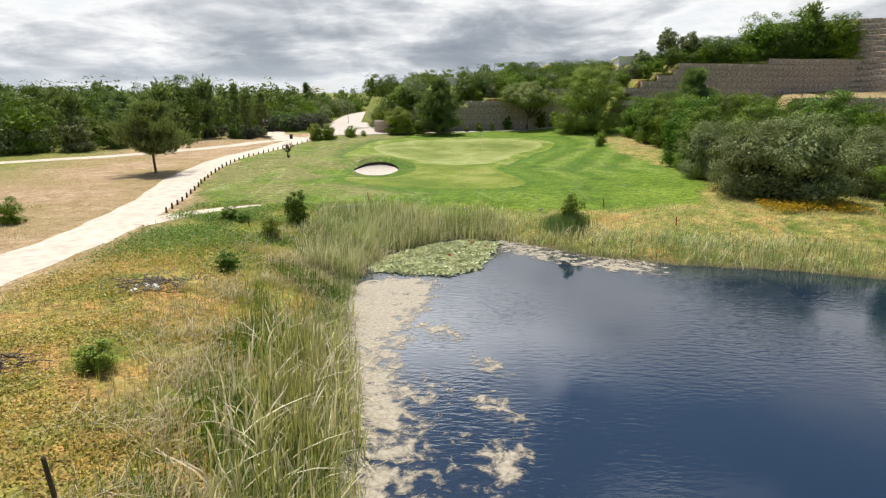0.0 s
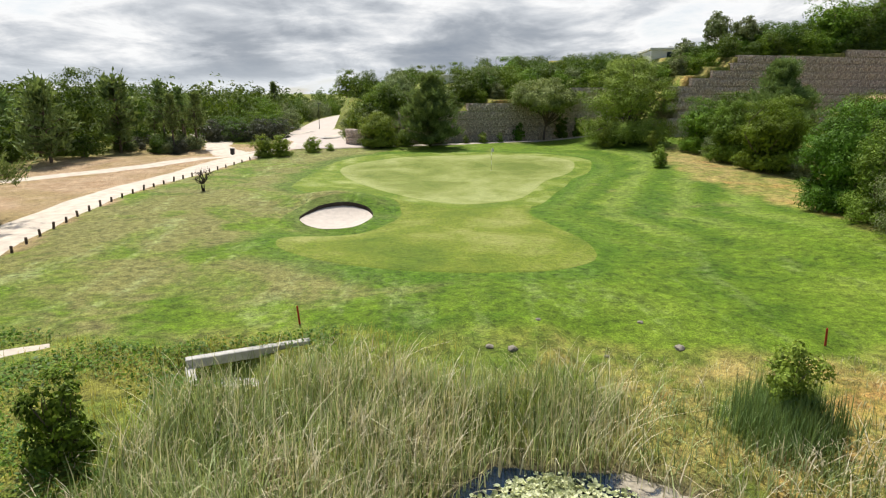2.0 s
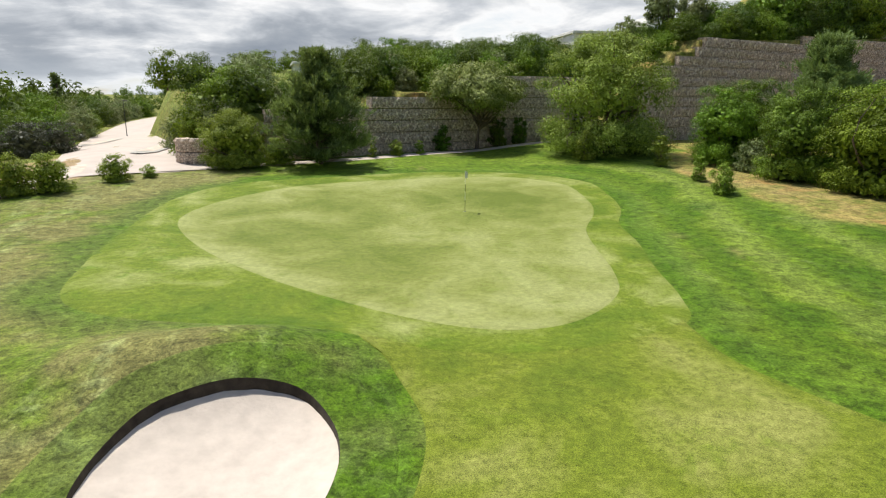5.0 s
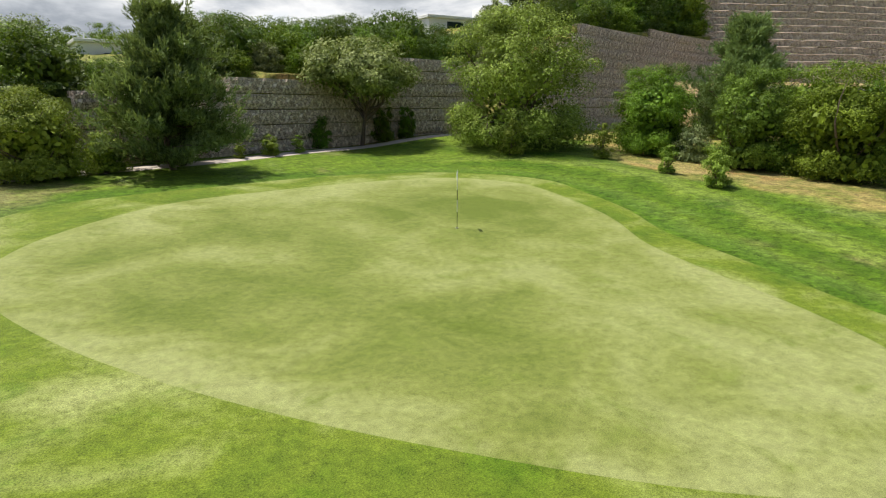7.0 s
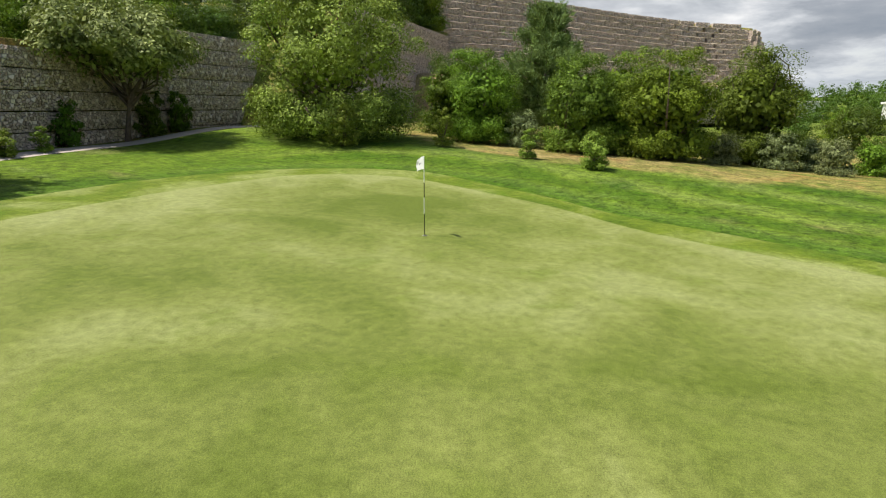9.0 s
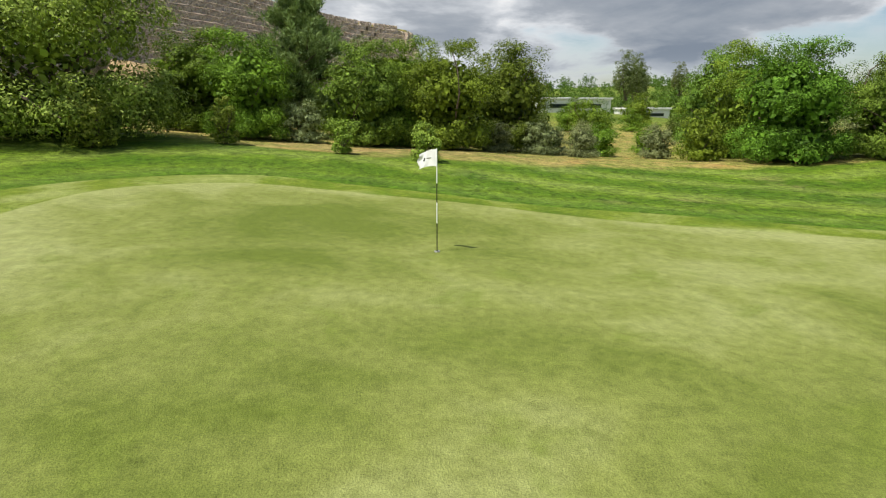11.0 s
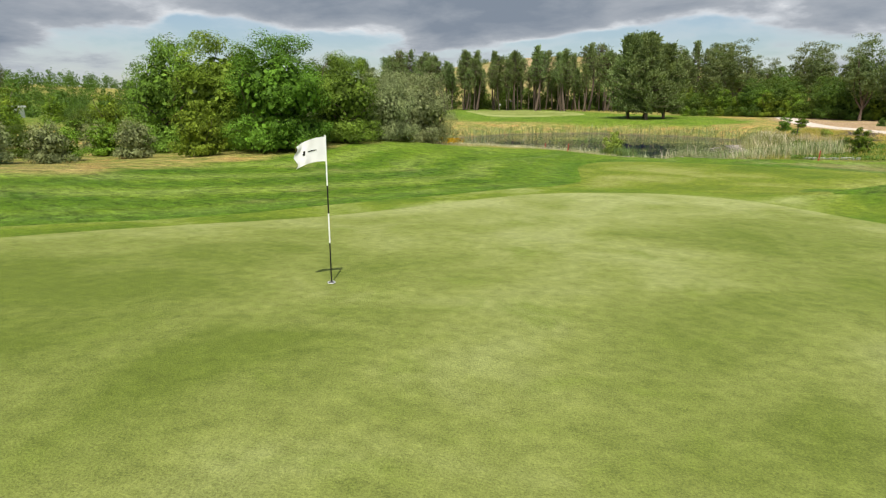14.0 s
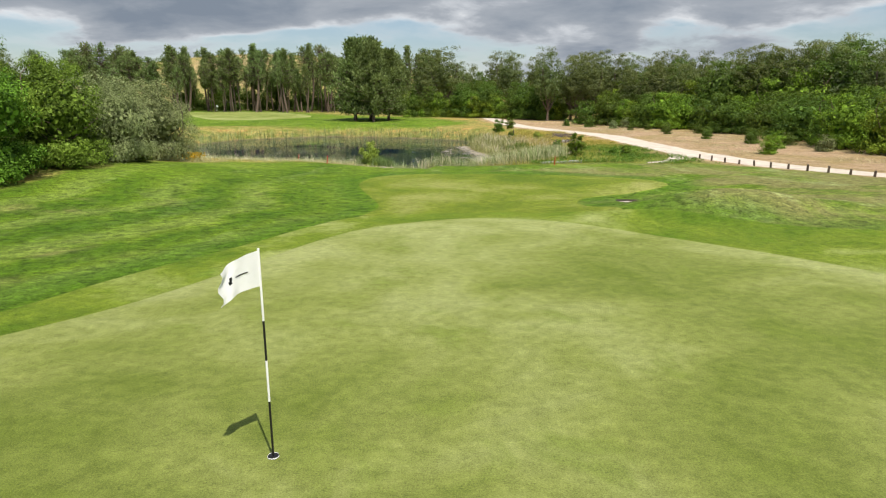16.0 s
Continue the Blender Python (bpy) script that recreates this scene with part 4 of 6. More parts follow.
PLANTED = [
    # kind, variant, x, y, scale, tall, turn, label
    ("broadleaf_tree", "broad", 21.8, 96.8, 1.0, 1.0, 0.3, "large spreading fresh green tree below the stone wall"),
    ("broadleaf_tree", "light", 13.6, 104.9, 1.0, 1.0, 1.0, "flat-topped pale green tree before the stone wall"),
    ("pine_tree", "pine", -1.2, 98.6, 0.93, 1.02, 0.0, "dark bushy pine branched down to the lawn"),
    ("bush", "round", -7.4, 98.2, 1.0, 1.0, 0.0, "large round yellow-green bush beside the footway"),
    ("bush", "small", -4.4, 98.9, 0.5, 1.0, 2.0, "small round green bush beside the footway"),
    ("oak_tree", "oak2", 32, 93, 1.05, 0.9, 0.4, "dark green evergreen oak at the lawn edge"),
    ("oak_tree", "oak", 27.6, 89.4, 0.85, 1.05, 1.9, "bushy fresh green oak at the lawn edge"),
    ("oak_tree", "oak3", 27.6, 83.0, 0.86, 1.05, 3.0, "dense evergreen oak at the lawn edge"),
    ("oak_tree", "oak", 31.0, 81.0, 0.95, 1.05, 4.2, "bushy green oak beneath a pine"),
    ("oak_tree", "oak", 28.6, 78.2, 0.98, 1.0, 5.1, "round fresh green oak bush by dry grass"),
    ("oak_tree", "oak3", 33.5, 73.6, 1.05, 1.05, 0.9, "tall dense evergreen oak at the lawn edge"),
    ("oak_tree", "oak2", 36.5, 79.0, 1.0, 0.9, 2.2, "dark green evergreen oak behind the lawn"),
    ("pine_tree", "pine2", 34.0, 87.0, 1.0, 1.0, 2.0, "tall dark pine above the oak bushes"),
    ("oak_tree", "oak2", 23.6, 60.0, 1.02, 1.0, 0.2, "dense dark evergreen oak on the bank"),
    ("oak_tree", "oak", 29.0, 58.5, 1.12, 1.0, 1.4, "tall leafy oak on the bank"),
    ("oak_tree", "oak3", 35.0, 57.0, 1.2, 1.0, 2.6, "dense evergreen oak on the bank"),
    ("oak_tree", "oak3", 22.6, 55.0, 0.85, 1.0, 3.6, "bushy evergreen oak on the bank"),
    ("bush", "grey", 21.6, 51.2, 0.62, 1.25, 4.4, "grey-green bush at the lawn edge"),
    ("oak_tree", "oak2", 26.2, 50.5, 0.92, 1.0, 5.2, "dark evergreen oak bush on the bank"),
    ("bush", "grey", 25.0, 43.8, 1.08, 0.95, 0.6, "wide grey-green bush above the pond bank"),
    ("bush", "grey", 32.0, 46.5, 0.85, 1.05, 2.8, "grey-green bush above the pond bank"),
    ("oak_tree", "oak", 28.5, 36.5, 0.8, 1.0, 3.9, "green oak bush beside the pond"),
    ("oak_tree", "oak2", 34.5, 40.5, 0.9, 1.0, 5.8, "dark oak bush beside the pond"),
    ("bush", "grey", 22.2, 45.0, 0.8, 1.15, 1.9, "silvery green bush at the lawn corner above the pond"),
    ("shrub", "shrub", 18.6, 93.9, 1.35, 1.0, 0.0, "young yellow-green shrub on the lawn"),
    ("shrub", "shrub2", 22.3, 89.6, 1.1, 1.12, 1.0, "young pale shrub with a forked stem"),
    ("shrub", "shrub2", 21.2, 84.1, 0.88, 1.0, 2.0, "small thin shrub at the lawn edge"),
    ("shrub", "shrub", 19.9, 80.4, 0.95, 1.1, 3.0, "small leafy shrub on dry grass"),
    ("shrub", "shrub", 5.4, 102.0, 0.85, 0.95, 4.0, "small pale shrub beside the footway"),
    ("shrub", "shrub2", 3.2, 101.2, 0.65, 0.9, 5.0, "small shrub beside the footway"),
    ("shrub", "shrub2", 7.6, 102.7, 0.75, 0.9, 0.5, "small shrub beside the footway"),
    ("shrub", "darkshrub", 10.2, 105.0, 1.1, 1.2, 0.5, "dark shrub against the stone wall"),
    ("shrub", "darkshrub", 16.0, 105.9, 1.2, 1.3, 1.5, "dark shrub against the stone wall"),
    ("shrub", "darkshrub", 18.3, 106.0, 1.1, 1.3, 2.5, "dark shrub against the stone wall"),
    ("bush", "small", -18.9, 90.4, 0.52, 1.1, 1.0, "rounded green bush at the path bend"),
    ("bush", "small", -17.3, 91.0, 0.55, 1.0, 2.2, "rounded green bush at the path bend"),
    ("bush", "small", -14.4, 93.8, 0.42, 1.0, 3.2, "small round bush beside the road"),
    ("shrub", "shrub", -12.6, 95.0, 0.7, 0.7, 4.2, "low shrub beside the road"),
    ("pine_tree", "pine3", -27.6, 58.6, 1.0, 1.0, 0.0, "lone pine with a bare trunk on sandy ground"),
    ("shrub", "darkshrub", -8.7, 36.2, 1.0, 1.1, 0.2, "dark upright shrub in the rough grass"),
    ("shrub", "shrub", -9.2, 32.4, 0.8, 0.8, 1.2, "fresh green shrub in the weeds"),
    ("shrub", "darkshrub", -12.8, 36.4, 0.75, 0.65, 2.2, "low dark shrub in the weeds"),
    ("shrub", "darkshrub", -11.8, 36.0, 0.6, 0.6, 2.9, "low dark shrub in the weeds"),
    ("shrub", "shrub", -8.8, 15.2, 0.7, 0.7, 2.0, "small bright green bush in dry weeds"),
    ("shrub", "darkshrub", -6.6, 8.5, 0.7, 0.7, 3.0, "small bush on the pond bank"),
    ("shrub", "darkshrub", -9.1, 25.7, 0.7, 0.7, 4.0, "small bush in the weeds"),
    ("shrub", "darkshrub", -6.2, -4.3, 1.2, 0.9, 5.0, "rounded bush on the pond bank"),
    ("shrub", "darkshrub", -8.6, -10, 1.1, 0.9, 0.4, "rounded bush beside the path"),
    ("shrub", "shrub", 20.6, 50.0, 0.7, 1.0, 0.9, "small yellow-green shrub at the bank foot"),
]
for kind, v, x, y, sc, tall, turn, label in PLANTED:
    plant(kind, TREE[v], x, y, label, kind.split("_")[-1], sc, tall, turn)


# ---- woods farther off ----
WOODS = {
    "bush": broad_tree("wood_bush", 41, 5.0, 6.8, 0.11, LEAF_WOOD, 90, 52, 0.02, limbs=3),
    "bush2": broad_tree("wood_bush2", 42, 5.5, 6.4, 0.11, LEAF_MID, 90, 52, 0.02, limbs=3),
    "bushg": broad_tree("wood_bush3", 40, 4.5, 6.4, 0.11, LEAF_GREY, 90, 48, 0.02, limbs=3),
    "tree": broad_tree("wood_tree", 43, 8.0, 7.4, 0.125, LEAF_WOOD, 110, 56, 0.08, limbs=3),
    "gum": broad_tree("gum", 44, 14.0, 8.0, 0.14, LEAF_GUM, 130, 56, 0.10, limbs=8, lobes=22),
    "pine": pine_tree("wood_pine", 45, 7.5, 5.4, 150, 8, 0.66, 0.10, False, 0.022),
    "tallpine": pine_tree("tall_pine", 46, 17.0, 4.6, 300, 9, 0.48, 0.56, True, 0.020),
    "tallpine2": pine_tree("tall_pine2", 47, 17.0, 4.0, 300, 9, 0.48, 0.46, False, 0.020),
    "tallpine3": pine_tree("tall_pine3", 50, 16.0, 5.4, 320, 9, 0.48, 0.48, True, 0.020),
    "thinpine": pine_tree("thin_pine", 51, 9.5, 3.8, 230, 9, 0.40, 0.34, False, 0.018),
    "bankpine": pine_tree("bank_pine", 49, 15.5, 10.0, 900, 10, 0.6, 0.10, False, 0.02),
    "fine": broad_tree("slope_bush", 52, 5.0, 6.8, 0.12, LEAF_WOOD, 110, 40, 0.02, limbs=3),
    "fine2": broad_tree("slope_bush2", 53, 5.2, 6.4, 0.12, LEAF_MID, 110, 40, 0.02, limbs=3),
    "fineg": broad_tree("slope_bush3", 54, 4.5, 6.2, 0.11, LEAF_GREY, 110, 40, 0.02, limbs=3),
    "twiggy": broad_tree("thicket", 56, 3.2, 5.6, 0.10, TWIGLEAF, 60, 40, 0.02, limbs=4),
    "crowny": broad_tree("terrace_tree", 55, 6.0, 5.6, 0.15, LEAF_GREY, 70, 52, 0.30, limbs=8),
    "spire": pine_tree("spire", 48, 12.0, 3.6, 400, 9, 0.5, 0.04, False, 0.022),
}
def corners(meshes):
    """All corners of the quads of a crown, in order."""
    me = meshes[0]
    co = np.empty(len(me.vertices) * 3, dtype=np.float32)
    me.vertices.foreach_get("co", co)
    ids = np.empty(len(me.loops), dtype=np.int32)
    me.loops.foreach_get("vertex_index", ids)
    return co.reshape(-1, 3)[ids]


FAR = {
    "bush": corners(broad_tree("far_bush", 61, 5.0, 7.0, 0.33, LEAF_WOOD, 28, 12, 0.02, limbs=1)),
    "tree": corners(broad_tree("far_tree", 62, 7.0, 8.0, 0.37, LEAF_WOOD, 30, 12, 0.06, limbs=1)),
    "pine": corners(pine_tree("far_pine", 63, 7.5, 5.4, 120, 6, 0.9, 0.1, False, 0.03)),
}
rnd = random.Random(5)


def wood(kind, label, category, variants, spots, lo, hi, z=None, group=""):
    for x, y in spots:
        v = rnd.choice(variants)
        s = rnd.uniform(lo, hi)
        plant(kind, WOODS[v], x, y, label, category, s, rnd.uniform(0.9, 1.12), rnd.uniform(0, 6.28), None if z is None else z(x, y), group)


def far_wood(name, label, variants, spots, lo, hi):
    """Many far trees in one mesh."""
    vs, fs, o = [], [], 0
    for x, y in spots:
        v = FAR[rnd.choice(variants)]
        s, a = rnd.uniform(lo, hi), rnd.uniform(0, 6.28)
        w = v @ np.array(((math.cos(a), math.sin(a), 0), (-math.sin(a), math.cos(a), 0), (0, 0, rnd.uniform(0.9, 1.15)))) * s + (x, y, on_land(x, y))
        vs.append(w)
        o += len(v)
    v = np.concatenate(vs)
    tagged(new(name, mesh_of(name, v, np.arange(len(v)).reshape(-1, 4), LEAF_WOOD)), label, "trees", kind="stuff")


def scatter(poly, gap, tries=4000, limit=120):
    """Loosely spaced places inside a polygon."""
    poly = np.array(poly, dtype=float)
    lo, hi = poly.min(0), poly.max(0)
    got = []
    for _ in range(tries):
        x, y = rnd.uniform(lo[0], hi[0]), rnd.uniform(lo[1], hi[1])
        if inside_distance(poly, np.array([x]), np.array([y]))[0] < 0 and all((x - a) ** 2 + (y - b) ** 2 > gap * gap for a, b in got):
            got.append((x, y))
            if len(got) >= limit:
                break
    return got


wood("woodland_tree", "dark green tree of the pine wood", "tree", ["bush", "pine", "tree", "pine", "bush2"], scatter([(-40, 84), (-37, 96), (-40, 112), (-56, 118), (-110, 112), (-100, 78), (-56, 76)], 4.6, 6000, 90), 0.8, 1.1)
far_wood("far_pine_wood", "dark green wood stretching away beyond the track", ["bush", "tree"], scatter([(-34, 128), (-42, 170), (-46, 230), (-170, 260), (-170, 112), (-60, 120)], 6.2, 9000, 230), 0.95, 1.3)
far_wood("road_end_wood", "dark trees at the end of the road", ["bush", "tree"], scatter([(-110, 335), (40, 330), (40, 380), (-110, 390)], 9.0, 2000, 90), 1.0, 1.5)
wood("woodland_bush", "grey-green thicket beside the road", "bush", ["bush"], [(-30, 118), (-33, 121), (-29.5, 124), (-36, 124)], 0.6, 0.75)
wood("mound_pine", "slender pine with a bare lower trunk on a brushy mound", "tree", ["thinpine"], [(-32.2, 99.8), (-34.4, 102.2), (-36.2, 103.8), (-38.5, 99.5), (-33.6, 106.0), (-35.4, 111.5), (-41, 104), (-30.4, 102.6)], 0.55, 0.85)
wood("mound_brush", "low grey-brown brush on the mound between two tracks", "bush", ["twiggy", "bushg", "bush"], [(-30.6 - 1.3 * (k % 7) + rnd.uniform(-0.5, 0.5), 97.4 + 2.1 * (k // 7) + 0.5 * (k % 7) + rnd.uniform(-0.6, 0.6)) for k in range(28)], 0.22, 0.40)
wood("heath_bush", "pale grey-green bush at the edge of the wood", "bush", ["bushg"], scatter([(-44, 79), (-56, 72), (-90, 66), (-80, 84)], 3.6, 900, 26), 0.7, 0.95)
wood("woodland_tree", "dense green tree beside the road", "tree", ["bush", "tree", "bush2"], scatter([(-9, 128), (-11, 170), (-12, 230), (20, 240), (14, 156), (2, 150), (-7, 130)], 6.0, 3000, 60), 0.9, 1.4)
wood("roadside_bush", "dense bush beside the road", "bush", ["bush", "bush2", "bushg"], scatter([(-25.5, 127), (-30, 150), (-32.5, 175), (-34, 240), (-50, 240), (-46, 150), (-36, 127)], 3.8, 3500, 72), 0.6, 1.0)
wood("thicket", "dark grey-brown twiggy thicket beside the road", "bush", ["twiggy"], [(-29.5, 117.5), (-27, 119.5), (-31.5, 120.5), (-28, 123.5), (-25.5, 124), (-33.5, 117)], 0.75, 1.0)
wood("roadside_tree", "small clipped round tree on the paved island", "tree", ["crowny"], [(-20.6, 180), (-17, 208)], 0.55, 0.62)
wood("cypress", "narrow dark conifer at the road's end", "tree", ["spire"], [(-10, 215), (-36, 300), (-44, 196)], 0.9, 1.2)

top_of = lambda line, top, rise: (lambda x, y: top(x) + rise * max(0.5, (y - float(np.interp(x, [q[0] for q in line], [q[1] for q in line])))) - 0.2)
hill1, hill2 = top_of(W1, top1, 0.09), top_of(W2, top2, 0.05)
open_lawn = np.array([(-8.9, 64.3), (-4.6, 116), (-3, 142), (4.5, 142), (-0.2, 113.6)])
sight = lambda spots: [q for q in spots if inside_distance(open_lawn, np.array([q[0]]), np.array([q[1]]))[0] > 1.2]
wood("hillside_bush", "dense green bush on the slope above the wall", "bush", ["fine2", "fine", "fine2", "fineg"], sight(scatter([(3, 108), (8, 110), (18, 111), (26, 112), (24, 118), (4, 119)], 3.0, 3000, 30)), 0.62, 0.85, hill1)
wood("hillside_bush", "rounded green bush high on the slope", "bush", ["fine2", "fine", "bush"], sight(scatter([(5, 119), (28, 114), (33, 122), (33, 146), (14, 146), (15, 130), (5, 128)], 3.4, 4000, 60)), 0.5, 0.8, hill1)
wood("hillside_bush", "low green bush on the scrubby slope", "bush", ["fine2", "fineg"], sight(scatter([(-5, 105), (3, 107), (3, 118), (-8, 118)], 1.9, 2600, 36)), 0.26, 0.5, hill1)
wood("hillside_bush", "knee-high green scrub on the slope", "bush", ["fine2", "fineg", "fine"], scatter([(-8, 103), (0, 105), (4, 120), (-4, 120)], 1.5, 2600, 46), 0.16, 0.28, hill1)
wood("hillside_bush", "bush on the slope behind the white house", "bush", ["bush2", "bush"], [(-8, 148), (-4, 150), (0, 151), (4, 150), (-5, 138), (-12, 133), (-15, 128), (-12, 124), (8, 131), (12, 132), (6, 128)], 0.7, 0.95, hill1)
wood("terrace_tree", "dense green tree on the terrace above the wall", "tree", ["fine2", "fine", "fine"], scatter([(46, 111), (52, 112), (66, 114.5), (72, 116), (70, 120), (50, 118), (45, 114)], 3.0, 3000, 30), 0.75, 1.0, hill2)
wood("terrace_tree", "round grey-green tree before the villa", "tree", ["crowny"], [(35.0, 114.5), (39.6, 115.2), (43, 114)], 0.75, 0.95, hill2)
wood("terrace_tree", "tall dense tree at the end of the terraced wall", "tree", ["fine", "fine2"], [(56, 115.5), (58.5, 117), (61, 116.5), (63.5, 117.5), (66, 117), (69, 116), (71.5, 116.5)], 1.15, 1.4, hill2)
wood("terrace_bush", "low green shrub on the slope before the villa", "bush", ["fine2", "fineg", "fine"], scatter([(28.5, 110), (33, 107), (44, 109.5), (46, 112), (44, 121), (30, 121)], 1.8, 6000, 84), 0.34, 0.58, hill2)
wood("slope_bush", "green bush beside the end of the stone wall", "bush", ["fine", "fine2", "fineg"], [(-8.2, 103.0), (-7.2, 105.5), (-9.4, 106.5), (-6.6, 107.5), (-8.4, 109.5), (-10.5, 111), (-7, 112), (-9.2, 115), (-12, 114), (-6.5, 117), (-12.5, 119), (-9, 121)], 0.6, 0.85, lambda x, y: float(np.interp(x, [-10.2, -6.2], [on_land(x, y), 7.0])) - 0.2)
wood("slope_bush", "green bush on the steep end of the slope", "bush", ["fine2", "fine", "fineg"], scatter([(-10.2, 104), (-6, 103.5), (-5, 146), (-11.5, 146)], 2.0, 4000, 60), 0.6, 0.95, lambda x, y: float(np.interp(x, [-10.2, -6.2], [on_land(x, y), 7.0 + 0.09 * (y - 101)])) - 0.3)
wood("edge_bush", "low green bush behind the lawn edge", "bush", ["fine", "fineg", "fine2"], [(27.4, 86.4), (29.8, 75.0), (31.4, 72.0), (28.6, 81.0), (26.4, 63.5), (25.5, 57.5), (31, 64), (33, 67), (30.5, 69.3), (35.5, 62.5), (34.5, 70), (38, 66), (42, 70), (40, 60), (45, 64)], 0.36, 0.5)
wood("wall_top_bush", "green bush hanging over the stone wall's top", "bush", ["fine2", "fine", "fineg"], [(x, float(np.interp(x, [q[0] for q in W1], [q[1] for q in W1])) + rnd.uniform(1.6, 3.2)) for x in np.arange(5.5, 31, 2.1)], 0.25, 0.5, hill1)
wood("wall_top_bush", "green bush above the tall stone wall", "bush", ["fine2", "fine"], [(x, float(np.interp(x, [q[0] for q in W2], [q[1] for q in W2])) + rnd.uniform(2.6, 4.4)) for x in np.arange(45, 72, 2.6)], 0.3, 0.6, hill2)
wood("terrace_pine", "tall pine on the terrace", "tree", ["pine"], [(66, 118)], 1.2, 1.3, hill2)
wood("ledge_bush", "green bush at the foot of the stone wall", "bush", ["fine2", "fine", "pine"], scatter([(36, 96), (48, 98), (62, 96), (80, 88), (78, 82), (44, 84), (36, 90)], 4.6, 1500, 34), 0.65, 0.95)

# behind the start: pines over the far pond bank and the wood along the path
wood("tall_pine", "tall pine with a bare trunk beyond the pond", "tree", ["tallpine", "tallpine2", "tallpine3"], [(4 + 0.78 * k + rnd.uniform(-1.6, 1.6), -92 - 0.10 * k + rnd.uniform(-13, 11)) for k in range(150)], 0.68, 1.08)
for x, y, sc, turn in ((15.2, -34, 1.6, 0.0), (19.0, -37, 1.7, 1.5), (12.6, -38.5, 1.5, 3.0), (16.5, -41, 1.75, 4.5)):
    plant("bank_pine", WOODS["bankpine"], x, y, "dense dark pine standing on the far pond bank", "tree", sc * 0.6, 1.0, turn)
wood("understorey_bush", "dark bush under the tall pines", "bush", ["bush", "tree"], [(4 + 1.9 * k + rnd.uniform(-1, 1), -110 - 0.10 * k + rnd.uniform(-9, 6)) for k in range(58)], 0.7, 1.15)
wood("pondside_tree", "dense tree of the wood behind the pond", "tree", ["tree", "tree", "gum"], scatter([(16, -80), (-4, -62), (-18, -48), (-34, -52), (-40, -90), (10, -110)], 5.6, 2500, 40), 0.85, 1.2)
wood("eucalyptus", "tall airy eucalyptus in the wood", "tree", ["gum"], scatter([(-18, -36), (-30, -28), (-44, -10), (-52, 20), (-70, 30), (-66, -40), (-36, -56)], 4.4, 4000, 76), 0.62, 0.92)
wood("woodland_bush", "dense green bush along the edge of the wood", "bush", ["bush", "bush2", "bush"], scatter([(-23, -26), (-33, -8), (-36, 10), (-36, 24), (-34, 36), (-40, 44), (-48, 30), (-42, 0), (-30, -30)], 2.8, 3500, 76), 0.65, 1.1)
wood("woodland_tree", "tall dense dark green tree behind the bushes", "tree", ["tree", "bush2", "tree"], scatter([(-30, -32), (-42, -12), (-46, 12), (-48, 34), (-60, 40), (-60, 0), (-44, -44)], 4.4, 3000, 48), 1.0, 1.4)
wood("woodland_tree", "dense tree at the edge of the wood", "tree", ["tree", "bush2"], scatter([(-46, 52), (-40, 40), (-52, 20), (-80, 40), (-80, 66), (-60, 66)], 4.8, 2500, 34), 0.8, 1.1)
wood("verge_bush", "low dry green bush on the sandy verge of the path", "bush", ["bushg", "bush2", "bush"], [(-25.2, 35.2), (-28.6, 30), (-29.5, 24), (-27.8, 17), (-30.2, 12), (-27.0, 7), (-29.0, 1), (-25.6, -4), (-24.5, -9), (-27.5, -13), (-31.5, 33), (-32, 26), (-32.4, 18), (-31.6, 6), (-28.5, -5), (-22.0, -14), (-19.5, -20)], 0.16, 0.34)
wood("understorey_bush", "dense dark bush at the foot of the wood beyond the pond", "bush", ["bush", "tree", "bush2"], [(11 - 1.15 * k + rnd.uniform(-1, 1), -63 + 0.85 * k + rnd.uniform(-2.5, 2.0)) for k in range(30)], 0.6, 0.95)
wood("hedge_bush", "clipped green bush in a row beyond the pond", "bush", ["bush2", "bush"], [(9.5 - 1.6 * k, -51.5 + rnd.uniform(-0.5, 0.5)) for k in range(13)], 0.28, 0.36)
# the valley to the east
wood("valley_bush", "rounded green bush in the valley", "bush", ["bush", "bush2"], scatter([(46, 66), (60, 72), (95, 62), (96, 30), (60, 36), (44, 50)], 7.5, 1500, 30), 0.45, 0.75)
far_wood("valley_wood", "rounded dark trees scattered down the valley", ["bush", "tree", "bush"], scatter([(122, 66), (124, 20), (100, -40), (150, -120), (330, -120), (330, 70), (200, 90)], 8.0, 7000, 290), 0.55, 1.0)
far_wood("ridge_wood", "dark green woods along the far ridge", ["bush", "tree"], scatter([(335, -380), (430, -380), (430, 120), (335, 120)], 10.0, 5000, 220), 0.8, 1.3)
wood("eucalyptus", "tall thin eucalyptus on the skyline", "tree", ["gum"], [(228, -18), (236, -26), (252, -34), (262, -38), (285, -70), (150, -130), (158, -136)], 1.2, 1.5)
far_wood("hill_pines", "small pines dotted over the sandy hill", ["bush"], scatter([(-40, -390), (360, -370), (370, -530), (-90, -530)], 11.0, 6000, 190), 0.6, 1.2)


